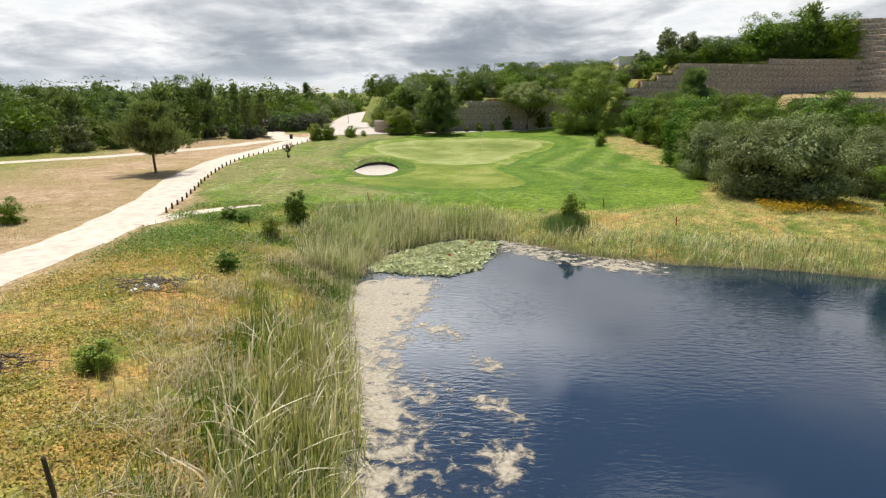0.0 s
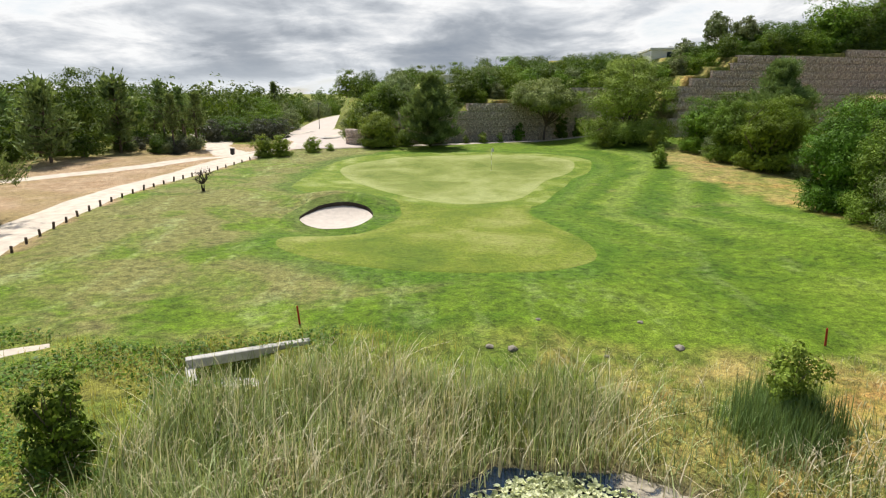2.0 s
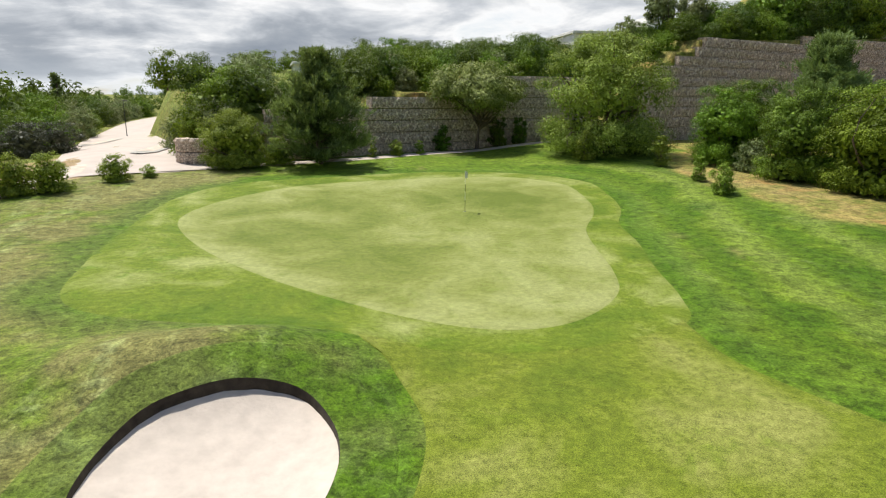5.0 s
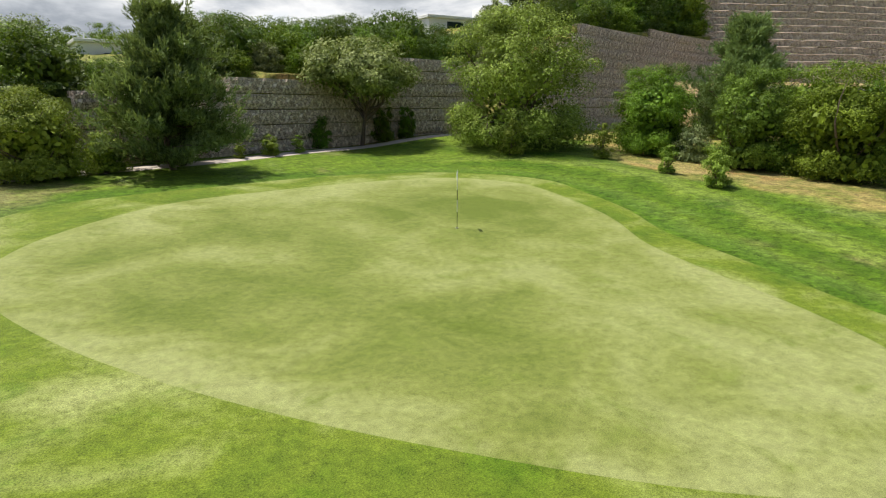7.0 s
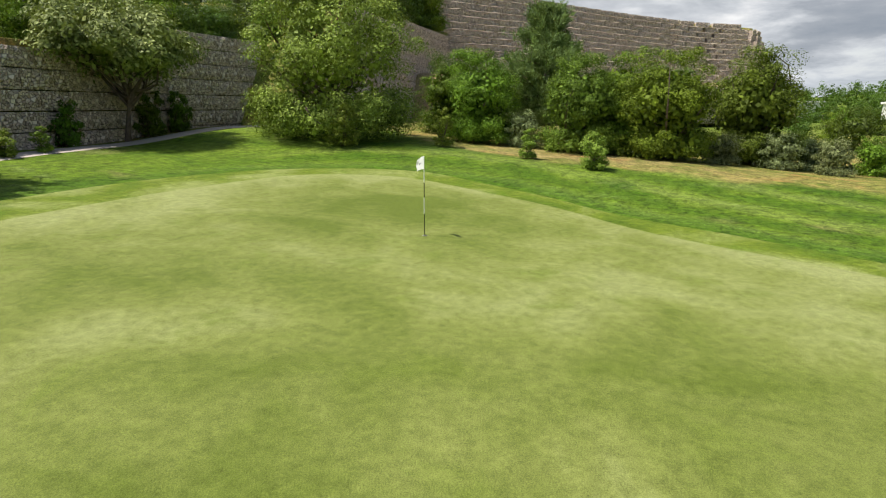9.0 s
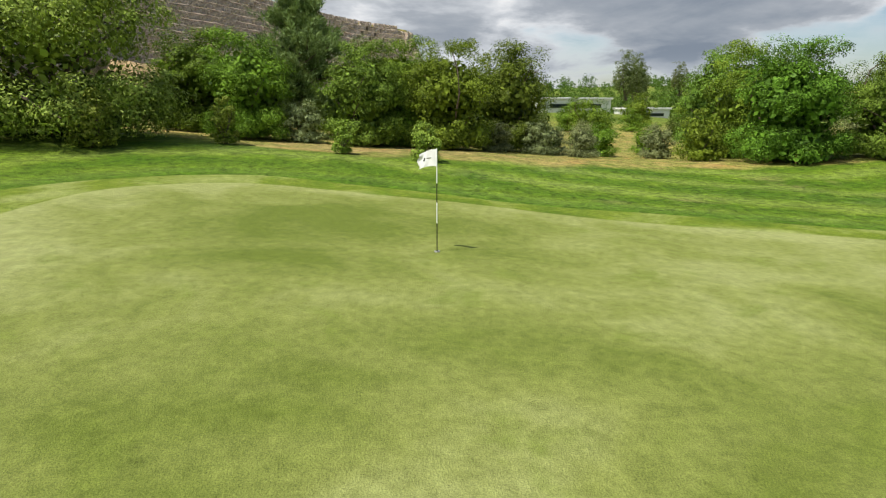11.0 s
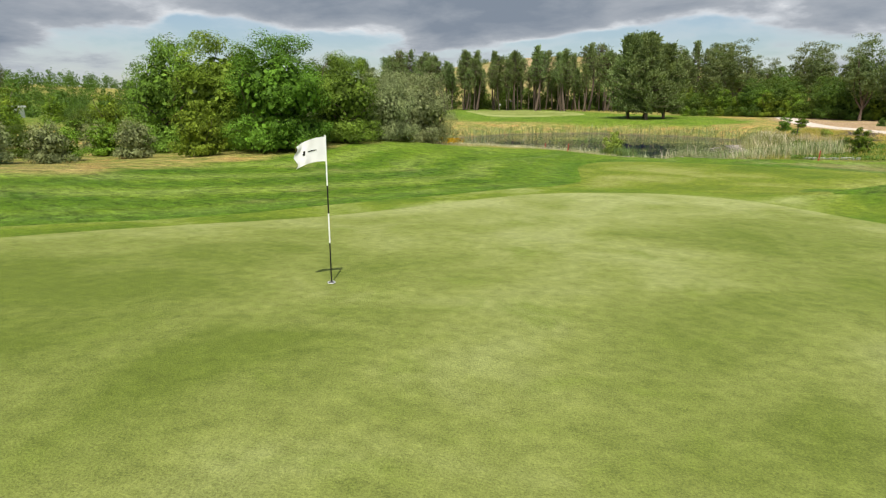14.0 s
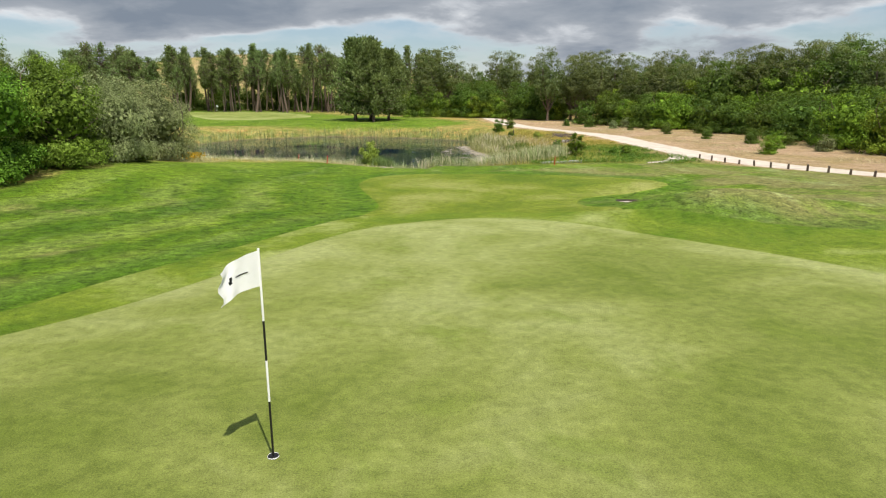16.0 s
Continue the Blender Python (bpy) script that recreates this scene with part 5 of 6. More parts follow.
# ---- reeds, weeds and water plants ----
def blades(name, material, spots, lo, hi, width, lean, seed, label, category, lift=0.0, seg=3, z=None):
    """Bent tapering blades, joined."""
    rng = np.random.default_rng(seed)
    p = np.asarray(spots)
    n = len(p)
    base = np.column_stack([p, (land(p[:, 0], p[:, 1]) if z is None else np.broadcast_to(z, n)) + lift - 0.03])
    a = rng.uniform(0, 2 * np.pi, n)
    L = rng.uniform(lo, hi, n)
    bend = np.abs(rng.normal(lean, lean * 0.7, n))
    wind = np.array((0.25, 0.10))
    dx = np.column_stack([np.cos(a), np.sin(a)]) * rng.uniform(0.4, 1.3, n)[:, None] + wind * 0.7
    side = np.column_stack([-np.sin(a), np.cos(a), np.zeros(n)])
    w = width * rng.uniform(0.6, 1.3, n)
    vs = []
    for k in range(seg + 1):
        s = k / seg
        c = base.copy()
        c[:, :2] += dx * (bend * L * s * s)[:, None]
        c[:, 2] += L * s * (1 - 0.35 * bend * s)
        if k < seg:
            half = (w * (1 - 0.55 * s))[:, None] * side
            vs += [c - half, c + half]
        else:
            vs.append(c)
    m = len(vs)
    v = np.stack(vs, 1).reshape(-1, 3)
    o = np.arange(n)[:, None] * m
    quads = [np.column_stack([o + 2 * k, o + 2 * k + 1, o + 2 * k + 3, o + 2 * k + 2]) for k in range(seg - 1)]
    tip = np.column_stack([o + 2 * seg - 2, o + 2 * seg - 1, o + 2 * seg, o + 2 * seg])[:, :3]
    faces = [tuple(q) for part_q in quads for q in part_q] + [tuple(q) for q in tip]
    me = mesh_of(name, v, faces, material)
    return tagged(new(name, me), label, category, kind="stuff")


def spots_where(rng, n, box_, keep):
    x0, x1, y0, y1 = box_
    x, y = rng.uniform(x0, x1, n), rng.uniform(y0, y1, n)
    k = keep(x, y) > rng.uniform(0, 1, n)
    return np.column_stack([x[k], y[k]])


def patchy(x, y, s=0.9):
    return 0.5 + 0.5 * np.sin(x * s + 1.7 * np.sin(y * s * 0.7)) * np.sin(y * s * 1.1 + 1.3 * np.sin(x * s * 0.6 + 2))


rg = np.random.default_rng(77)
shore = lambda x, y: inside_distance(SHORE, x, y)
north = lambda x, y: (step(-0.6, 0.6, shore(x, y)) * step(np.where(x < 3.5, 7.0, 4.6), np.where(x < 3.5, 4.6, 2.2), shore(x, y))) * (y > 26) * (x > -7.5) * (inside_distance(LAWN, x, y) > 0.2)
reedy = lambda x, y: north(x, y) * (y > 28.5) * step(3.0, 2.2, shore(x, y) - 1.2 * np.maximum(0, y - 31)) * (((x + 6.9) / 1.9) ** 2 + ((y - 40.4) / 1.5) ** 2 > 1) * step(4.6, 2.6, x) * step(41.2, 39.2, y)
blades("reed_bed", GREYREED, spots_where(rg, 42000, (-8, 4.5, 26, 44), lambda x, y: reedy(x, y) * (0.3 + 0.7 * patchy(x, y))), 0.5, 1.65, 0.014, 0.30, 1, "dense bed of grey-green reeds at the head of the pond", "reeds")
blades("dry_reeds", STRAW, spots_where(rg, 27000, (-8, 4.5, 26, 44), lambda x, y: reedy(x, y) * (0.15 + 0.85 * patchy(x + 2, y + 1, 1.2))), 0.45, 1.7, 0.013, 0.50, 8, "pale dry reeds among the green ones", "reeds")
blades("green_sedge", SEDGE, spots_where(rg, 26000, (-9, -1.5, 8, 27), lambda x, y: step(-0.3, 0.3, shore(x, y)) * step(4.2, 2.0, shore(x, y)) * step(0.40, 0.62, patchy(x - 1, y + 3.2, 0.62))), 0.35, 0.95, 0.012, 0.30, 9, "bright green sedge patch beside the water", "reeds")
blades("shore_sedge", GREYREED, spots_where(rg, 30000, (-6, -0.5, 2, 29), lambda x, y: step(-0.5, 0.1, shore(x, y)) * step(1.4, 0.4, shore(x, y)) * (0.25 + 0.75 * patchy(x + 4, y, 1.1))), 0.25, 0.85, 0.014, 0.5, 10, "ragged sedge overhanging the water's edge", "reeds")
blades("dry_bank_reeds", STRAW, spots_where(rg, 14000, (3, 34, 24, 44), lambda x, y: north(x, y) * step(2.6, 4.6, x) * step(0.2, 0.7, patchy(x + 5, y + 2, 0.8))), 0.4, 1.1, 0.016, 0.7, 11, "tall cream-coloured reeds along the bank", "reeds")
blades("bank_reeds", GREYREED, spots_where(rg, 42000, (2.5, 34, 24, 44), lambda x, y: north(x, y) * step(2.6, 4.6, x) * (0.35 + 0.65 * patchy(x, y))), 0.35, 0.95, 0.013, 0.65, 6, "drooping pale reeds along the pond bank", "reeds")
blades("cattail_bed", CATTAIL, spots_where(rg, 6000, (-7, -0.5, 6, 24), lambda x, y: step(-0.9, 0.1, shore(x, y)) * step(3.2, 1.0, shore(x, y)) * (0.3 + 0.7 * patchy(x, y, 1.3))), 0.3, 1.15, 0.022, 0.42, 2, "tall green cattails at the water's edge", "reeds")
clump = lambda x, y: step(0.40, 0.72, patchy(x * 1.1, y * 0.8 + 1, 1.7))
blades("tall_cattails", CATTAIL, spots_where(rg, 6500, (-5.6, -0.6, 5, 19.5), lambda x, y: step(-1.0, -0.1, shore(x, y)) * step(2.6, 1.2, shore(x, y)) * (0.25 + 0.75 * clump(x, y))), 0.8, 1.75, 0.018, 0.16, 21, "stand of tall green cattails on the western shore", "reeds", seg=4)
blades("cattail_plumes", STRAW, spots_where(rg, 2600, (-6.5, -0.8, 5, 20), lambda x, y: step(-0.4, 0.2, shore(x, y)) * step(3.2, 1.4, shore(x, y)) * (0.2 + 0.8 * clump(x + 1, y))), 0.9, 1.7, 0.032, 0.42, 22, "cream seed heads and dry leaves among the cattails", "reeds", seg=4)
blades("far_reeds", GREYREED, spots_where(rg, 26000, (-6, 42, -24, 28), lambda x, y: step(-1.0, 0.4, shore(x, y)) * step(4.0, 1.5, shore(x, y)) * ((y < 4) | (x > 16))), 0.7, 1.5, 0.022, 0.25, 3, "reeds along the far bank of the pond", "reeds")
wildland = lambda x, y: step(0.6, 2.5, shore(x, y)) * (inside_distance(LAWN, x, y) > 0.1) * step(1.9, 3.2, line_distance(PATH_MID, x, y))
blades("wild_grass", WEED, spots_where(rg, 60000, (-17, 0, -4, 44), lambda x, y: wildland(x, y) * (0.15 + 0.85 * patchy(x, y, 0.8)) * step(-17, -6, x)), 0.15, 0.55, 0.010, 0.4, 4, "rough half-dry grass on the bank", "grass", seg=2)
blades("bank_grass", REED, spots_where(rg, 30000, (4, 34, 28, 46), lambda x, y: wildland(x, y) * (0.2 + 0.8 * patchy(x, y))), 0.12, 0.36, 0.012, 0.5, 5, "pale dry grass on the pond bank", "grass", seg=2)
blades("verge_grass", DRYGRASS, spots_where(rg, 26000, (-36, -16, -16, 44), lambda x, y: step(2.0, 3.6, line_distance(PATH_MID, x, y)) * (x < np.interp(y, PATH_MID[:, 1], PATH_MID[:, 0])) * step(0.45, 0.8, patchy(x, y + 3, 0.5))), 0.10, 0.32, 0.014, 0.5, 31, "tufts of dry grass on the sandy verge", "grass", seg=2)
blades("straw", DRYGRASS, spots_where(rg, 40000, (-10, -1, 4, 42), lambda x, y: step(-0.9, 0.0, shore(x, y)) * step(6.5, 3.0, shore(x, y)) * step(0.35, 0.7, patchy(x + 1, y + 2, 1.1))), 0.35, 0.95, 0.012, 1.0, 7, "flattened pale straw among the reeds", "grass")


def brush_pile(x, y, w, seed, stones):
    g = np.random.default_rng(seed)
    ob = thing("brush_pile", "heap of dark dead branches in the weeds", "brush pile", pose(x, y, on_land(x, y)))
    bits = []
    for _ in range(130):
        a = np.array((g.normal() * w * 0.3, g.normal() * w * 0.22, g.uniform(0.02, 0.3)))
        bits.append(limb(g, a, a + g.normal(size=3) * np.array((0.5, 0.5, 0.16)), 0.018, 0.15, 4))
    part_mesh("brushwood", mesh_of("brushwood", *joined(bits), DRYTWIG), ob)
    for _ in range(stones):
        bm = bmesh.new()
        bmesh.ops.create_icosphere(bm, subdivisions=1, radius=g.uniform(0.07, 0.15))
        for v in bm.verts:
            v.co *= g.uniform(0.8, 1.2)
        bmesh.ops.translate(bm, verts=bm.verts, vec=(g.normal() * 0.3 - 0.1, g.normal() * 0.2 - 0.4, 0.12))
        part("stone", bm, WHITE, ob, "pale stone")


brush_pile(-10.6, 22.4, 2.6, 1, 9)
brush_pile(-11.6, 15.0, 2.2, 2, 0)
brush_pile(-12.2, 12.6, 2.4, 3, 0)
p = spots_where(rg, 42000, (-17, -4, 25, 45), lambda x, y: wildland(x, y) * step(25, 30, y) * step(0.1, 0.6, patchy(x + 1, y + 2, 0.7)))
pos = np.column_stack([p, land(p[:, 0], p[:, 1]) + rg.uniform(0.02, 0.26, len(p))])
tagged(new("green_weeds", mesh_of("green_weeds", *leaves(rg, pos, unit(rg.normal(size=pos.shape) * 0.5 + (0, 0, 1)), 0.06, 0.035), SEDGE)), "low fresh green weeds beside the reeds", "weeds", kind="stuff")
p = spots_where(rg, 90000, (-17, -4, 2, 44), lambda x, y: wildland(x, y) * step(32, 25, y) * step(0.25, 0.75, patchy(x + 3, y + 5, 0.6)))
pos = np.column_stack([p, land(p[:, 0], p[:, 1]) + rg.uniform(0.02, 0.22, len(p))])
tagged(new("weeds", mesh_of("weeds", *leaves(rg, pos, unit(rg.normal(size=pos.shape) * 0.5 + (0, 0, 1)), 0.05, 0.032), WEED)), "low green and rusty weeds on the bank", "weeds", kind="stuff")
p = spots_where(rg, 3500, (21, 27.5, 38.6, 41.6), lambda x, y: patchy(x, y, 1.5))
pos = np.column_stack([p, land(p[:, 0], p[:, 1]) + rg.uniform(0.1, 0.5, len(p))])
tagged(new("yellow_flowers", mesh_of("yellow_flowers", *leaves(rg, pos, unit(rg.normal(size=pos.shape) * 0.5 + (0, 0, 1)), 0.07, 0.05), YELLOW)), "patch of yellow flowers below the bushes", "flowers", kind="stuff")


def tussock(x, y, h, w, label, material=REED, name="rush_tussock", seed=1, n=1600):
    r = np.random.default_rng(seed)
    q = r.normal(size=(n, 2)) * w * 0.28
    ob = blades(name, material, q + (x, y), h * 0.6, h, 0.012, 0.22, seed, label, "grass")
    return ob


tussock(7.7, 38.2, 1.15, 2.0, "tall dark tussock of rushes on the bank", NEEDLE, "rush_tussock", 5, 2600)
plant("shrub", TREE["shrub"], 8.1, 38.8, "feathery yellow-green shrub in a rush tussock", "shrub", 1.05, 1.12, 0.3)


def algae_sheet():
    xs, ys = np.arange(-5.5, 16, 0.25), np.arange(5, 38.5, 0.25)
    X, Y = np.meshgrid(xs, ys)
    x, y = X.ravel(), Y.ravel()
    d = shore(x, y)
    # a scum belt along the western shore, islands adrift beyond it, and a thin rim under the northern reeds
    belt = 0.85 * step(4.4, 0.8, -d) * (x < 3) * step(36, 31, y) * step(30.5, 27, y) + 0.95 * np.exp(-((x + 1.4) / 1.7) ** 2 - ((y - 26.5) / 3.4) ** 2)
    drift = np.array([(-0.6, 22.6), (1.2, 20.6), (1.8, 18.4), (1.6, 16.4), (2.3, 15.0), (1.4, 12.6), (1.0, 9.0)])
    isle = np.exp(-(line_distance(drift, x, y) / 1.0) ** 2) * (0.60 + 0.16 * np.sin(y * 2.3 + x))
    rim = 0.80 * step(-4.2, -1.6, d) * (y > 26) * step(2.0, 4.0, x) * step(15, 9, x)
    loose = 0.48 * step(6.0, 2.4, -d) * (x < 3) * (y < 26)
    thick = np.clip(np.maximum(np.maximum(belt, isle), np.maximum(rim, loose)), 0, 1.1)
    n, m = len(ys), len(xs)
    i = np.arange((n - 1) * (m - 1))
    a = (i // (m - 1)) * m + i % (m - 1)
    me = mesh_of("algae", np.column_stack([x, y, np.full(len(x), 0.012)]), np.stack([a, a + 1, a + m + 1, a + m], 1), ALGAE, False, np.column_stack([thick, thick, thick]))
    tagged(new("algae_mat", me), "pale ragged algae floating along the shore", "algae", kind="stuff")


algae_sheet()


def pad_mesh(seed, r):
    g = np.random.default_rng(seed)
    a = np.linspace(0.25, 2 * np.pi - 0.25, 11)
    rr = r * (1 + 0.06 * g.normal(size=11))
    v = [(0, 0, -0.01)] + [(rr[i] * math.cos(a[i]), rr[i] * math.sin(a[i]), 0.012 + 0.02 * abs(math.sin(2 * a[i] + seed))) for i in range(11)]
    return v, [(0, i, i + 1) for i in range(1, 11)]


LILIES = np.array([(-3.6, 30.2), (-2, 29.6), (0.5, 29.4), (2.0, 30.6), (2.9, 33.8), (3.5, 36.6), (1.6, 37.6), (-0.6, 36.2), (-2.6, 34.0), (-3.8, 32.2)])


def lily_patch():
    patch = thing("water_lilies", "dense patch of pale water-lily pads on the pond", "water lilies")
    r = np.random.default_rng(9)
    q = spots_where(r, 24000, (-4, 4, 29, 38), lambda x, y: step(0.2, -0.6, inside_distance(LILIES, x, y)) * (0.35 + 0.65 * patchy(x, y, 1.6)))
    near = (q[:, 0] > -1.5) & (q[:, 0] < 1.5) & (q[:, 1] < 34)
    pick = np.flatnonzero(near)[:280]
    meshes = []
    for k in range(5):
        v, f = pad_mesh(k, 0.046 + 0.010 * k)
        meshes.append(mesh_of("lily_pad", v, f, LILY))
    for j in pick:
        ob = new("lily_pad", meshes[j % 5])
        ob.parent = patch
        ob.matrix_basis = pose(q[j, 0], q[j, 1], 0.02 + 0.05 * r.uniform(), r.normal() * 22, r.normal() * 22, r.uniform(0, 360))
    vs, fs, o = [], [], 0
    for j in np.setdiff1d(np.arange(len(q)), pick):
        v, f = pad_mesh(j % 7, 0.044 + 0.010 * (j % 5))
        m = pose(q[j, 0], q[j, 1], 0.02 + 0.06 * r.uniform(), r.normal() * 22, r.normal() * 22, r.uniform(0, 360))
        vs += [m @ Vector(w) for w in v]
        fs += [tuple(i + o for i in t) for t in f]
        o += len(v)
    ob = part_mesh("lily_pad", mesh_of("lily_pad", vs, fs, LILY), patch)
    ob["kind"] = "stuff"
    for x, y in ((1.73, 36.2), (2.5, 35.4), (0.4, 33.2)):
        bm = bmesh.new()
        for k in range(9):
            a = k * 0.698
            bmesh.ops.create_cone(bm, segments=4, radius1=0.04, radius2=0.005, depth=0.16, cap_ends=True, matrix=pose(x + 0.05 * math.cos(a), y + 0.05 * math.sin(a), 0.12, -35 * math.sin(a), 35 * math.cos(a), 0))
        part("lily_flower", bm, PETAL, patch, "red lily flower")


lily_patch()


def ledge_grass():
    q, zs = [], []
    p_ = spline(W3, 12)
    run = np.concatenate([[0], np.cumsum(np.linalg.norm(np.diff(p_, axis=0), axis=1))])
    d = unit(np.gradient(p_, axis=0))
    nrm = np.column_stack([-d[:, 1], d[:, 0]])
    g = np.random.default_rng(12)
    for c in range(1, 13):
        s_ = g.uniform(0, run[-1], 800)
        off = 0.45 * (c - 1) + 0.18 + g.uniform(0, 0.2, 800)
        x = np.interp(s_, run, p_[:, 0])
        q.append(np.column_stack([x + np.interp(s_, run, nrm[:, 0]) * off, np.interp(s_, run, p_[:, 1]) + np.interp(s_, run, nrm[:, 1]) * off]))
        zs.append(np.interp(x, [90, 112, 126], [9.8, 8.8, 8.0]) + c)
    q, zs = np.concatenate(q), np.concatenate(zs)
    keep = zs < np.array([top3(x) for x in q[:, 0]])
    blades("ledge_grass", DRYGRASS, q[keep], 0.22, 0.4, 0.09, 0.3, 13, "pale dry grass along the ledges of the terraced wall", "grass", seg=2, z=zs[keep])


ledge_grass()


def wall_ledges():
    """A sloping strip of dry earth on each step of the terraced wall."""
    p_ = spline(W3, 12)
    d = unit(np.gradient(p_, axis=0))
    nrm = np.column_stack([-d[:, 1], d[:, 0]])
    run = np.concatenate([[0], np.cumsum(np.linalg.norm(np.diff(p_, axis=0), axis=1))])
    low = np.interp(p_[:, 0], [90, 112, 126], [9.8, 8.8, 8.0])
    top = np.array([top3(x) for x in p_[:, 0]])
    g = np.random.default_rng(15)
    wall = bpy.data.objects["gabion_wall_terraced"]
    for c in range(1, 13):
        ok = np.flatnonzero((low + c + 0.6 < top) & (run > 3.2))
        if len(ok) < 4:
            continue
        rows = []
        for off, up_ in ((-0.02, -0.04), (0.02, 0.02), (0.25, 0.10), (0.50, 0.14)):
            q = p_ + nrm * (0.45 * (c - 1) + off)
            rows.append(np.column_stack([q, low + c + up_ + g.normal(size=len(q)) * 0.04])[ok])
        n = len(ok)
        i = np.arange(n - 1)
        f = np.concatenate([np.stack([k * n + i, k * n + i + 1, (k + 1) * n + i + 1, (k + 1) * n + i], 1) for k in range(3)])
        part_mesh("ledge", mesh_of("ledge", np.concatenate(rows), f, LEDGE), wall, "pale dry earth on the step")


wall_ledges()

# ---- made things ----
def flagstick(x, y, z, height=2.13, r=0.011, label="black and white banded flagstick with a white flag", fly=(0.62, 0.78), emblem=True):
    ob = thing("flagstick", label, "flagstick", pose(x, y, z))
    bands = [(0.0, 0.16, BLACK), (0.16, 0.60, BLACK), (0.60, 1.03, WHITE), (1.03, 1.43, BLACK), (1.43, height, WHITE)]
    for a, b, m in bands:
        part("pole", rod(r, r, a * height / 2.13, b * height / 2.13), m, ob)
    n, k = 14, 8
    d = Vector((fly[0], fly[1], 0)).normalized()
    side = Vector((-d.y, d.x, 0))

    def cloth(a, q, off=0.0):
        """A point of the flag, a along its length and q down its height."""
        out = 0.43 * a * (1 - 0.07 * math.sin(q * 9 + 0.6) * a)
        sway = 0.026 * math.sin(a * 7 + q * 1.6) * a + 0.010 * math.sin(a * 15 - q * 3) * a + off
        return d * out + side * sway + Vector((0, 0, height - 0.02 - 0.34 * q * (1 - 0.10 * a) - 0.13 * a * a))

    def sheet(a0, a1, q0, q1, nn, kk, off):
        v = [cloth(a0 + (a1 - a0) * u / nn, q0 + (q1 - q0) * w / kk, off) for u in range(nn + 1) for w in range(kk + 1)]
        f = [(u * (kk + 1) + w, (u + 1) * (kk + 1) + w, (u + 1) * (kk + 1) + w + 1, u * (kk + 1) + w + 1) for u in range(nn) for w in range(kk)]
        return v, f

    flag = part_mesh("flag", mesh_of("flag", *sheet(0, 1, 0, 1, n, k, 0.0), CLOTH, True), ob, "white wind-blown flag")
    if emblem:
        v, f = [], []
        for off in (-0.004, 0.004):
            for patch in ((0.64, 0.70, 0.42, 0.52), (0.66, 0.73, 0.51, 0.60), (0.30, 0.56, 0.48, 0.515)):
                vv, ff = sheet(*patch, 4, 2, off)
                f += [tuple(c + len(v) for c in q) for q in ff]
                v += vv
        part_mesh("emblem", mesh_of("emblem", v, f, BLACK), flag, "small dark printed emblem")
    # no hole is sunk; a black disc carries the shade inside it
    bm = bmesh.new()
    bmesh.ops.create_cone(bm, cap_ends=True, segments=20, radius1=0.054, radius2=0.054, depth=0.02, matrix=Matrix.Translation((0, 0, 0.0)))
    cup = part("cup", bm, BLACK, ob, "black disc painted as the hole's shade, with a pale rim")
    bm = bmesh.new()
    for r0, r1, z0 in ((0.054, 0.059, 0.010),):
        ring = [[bm.verts.new((rr * math.cos(k * 0.3142), rr * math.sin(k * 0.3142), zz)) for k in range(20)] for rr, zz in ((r0, z0 - 0.004), (r0 + 0.003, z0 + 0.003), (r1, z0 - 0.006))]
        for u_, w_ in zip(ring, ring[1:]):
            for k in range(20):
                bm.faces.new((u_[k], w_[k], w_[(k + 1) % 20], u_[(k + 1) % 20]))
    part("cup_rim", bm, WHITE, cup, "thin white cup liner")
    return ob


flagstick(4.53, 81.60, on_land(4.53, 81.6, 0.066))
flagstick(61.6, -79.9, on_land(61.6, -79.9), 2.13, 0.03, "far flagstick with a white flag", (-0.8, 0.3), False)
fg = spline([(46, -40), (62, -62), (72, -84), (56, -92), (40, -74), (32, -52)], 8, True)
tagged(new("far_green", disc_sheet("far_green", fg, (52, -68), 8, 0.08, GREEN)), "pale green of the next hole beyond the pond", "putting green", kind="structure")


def stake(x, y, h, material, label, r=0.035):
    ob = thing("marker_stake", label, "stake", pose(x, y, on_land(x, y) - 0.05, 3, -4, 0))
    part("post", rod(r, r * 0.9, 0, h, sides=8), material, ob)
    bm = bmesh.new()
    bmesh.ops.create_cone(bm, cap_ends=True, segments=8, radius1=r * 0.9, radius2=r * 0.35, depth=0.03, matrix=Matrix.Translation((0, 0, h + 0.015)))
    part("cap", bm, material, ob)


stake(11.0, 41.9, 0.62, RED, "red hazard stake on the pond bank")
stake(-5.4, 43.9, 0.68, RED, "dark red hazard stake beside the culvert")
stake(14.2, 37.0, 0.6, RED, "red hazard stake in dry grass")
stake(-6.6, 10.0, 1.1, WOOD, "dark wooden post in the weeds", 0.045)
stake(-11.0, 34.5, 0.4, WOOD, "short dark post in the weeds", 0.04)


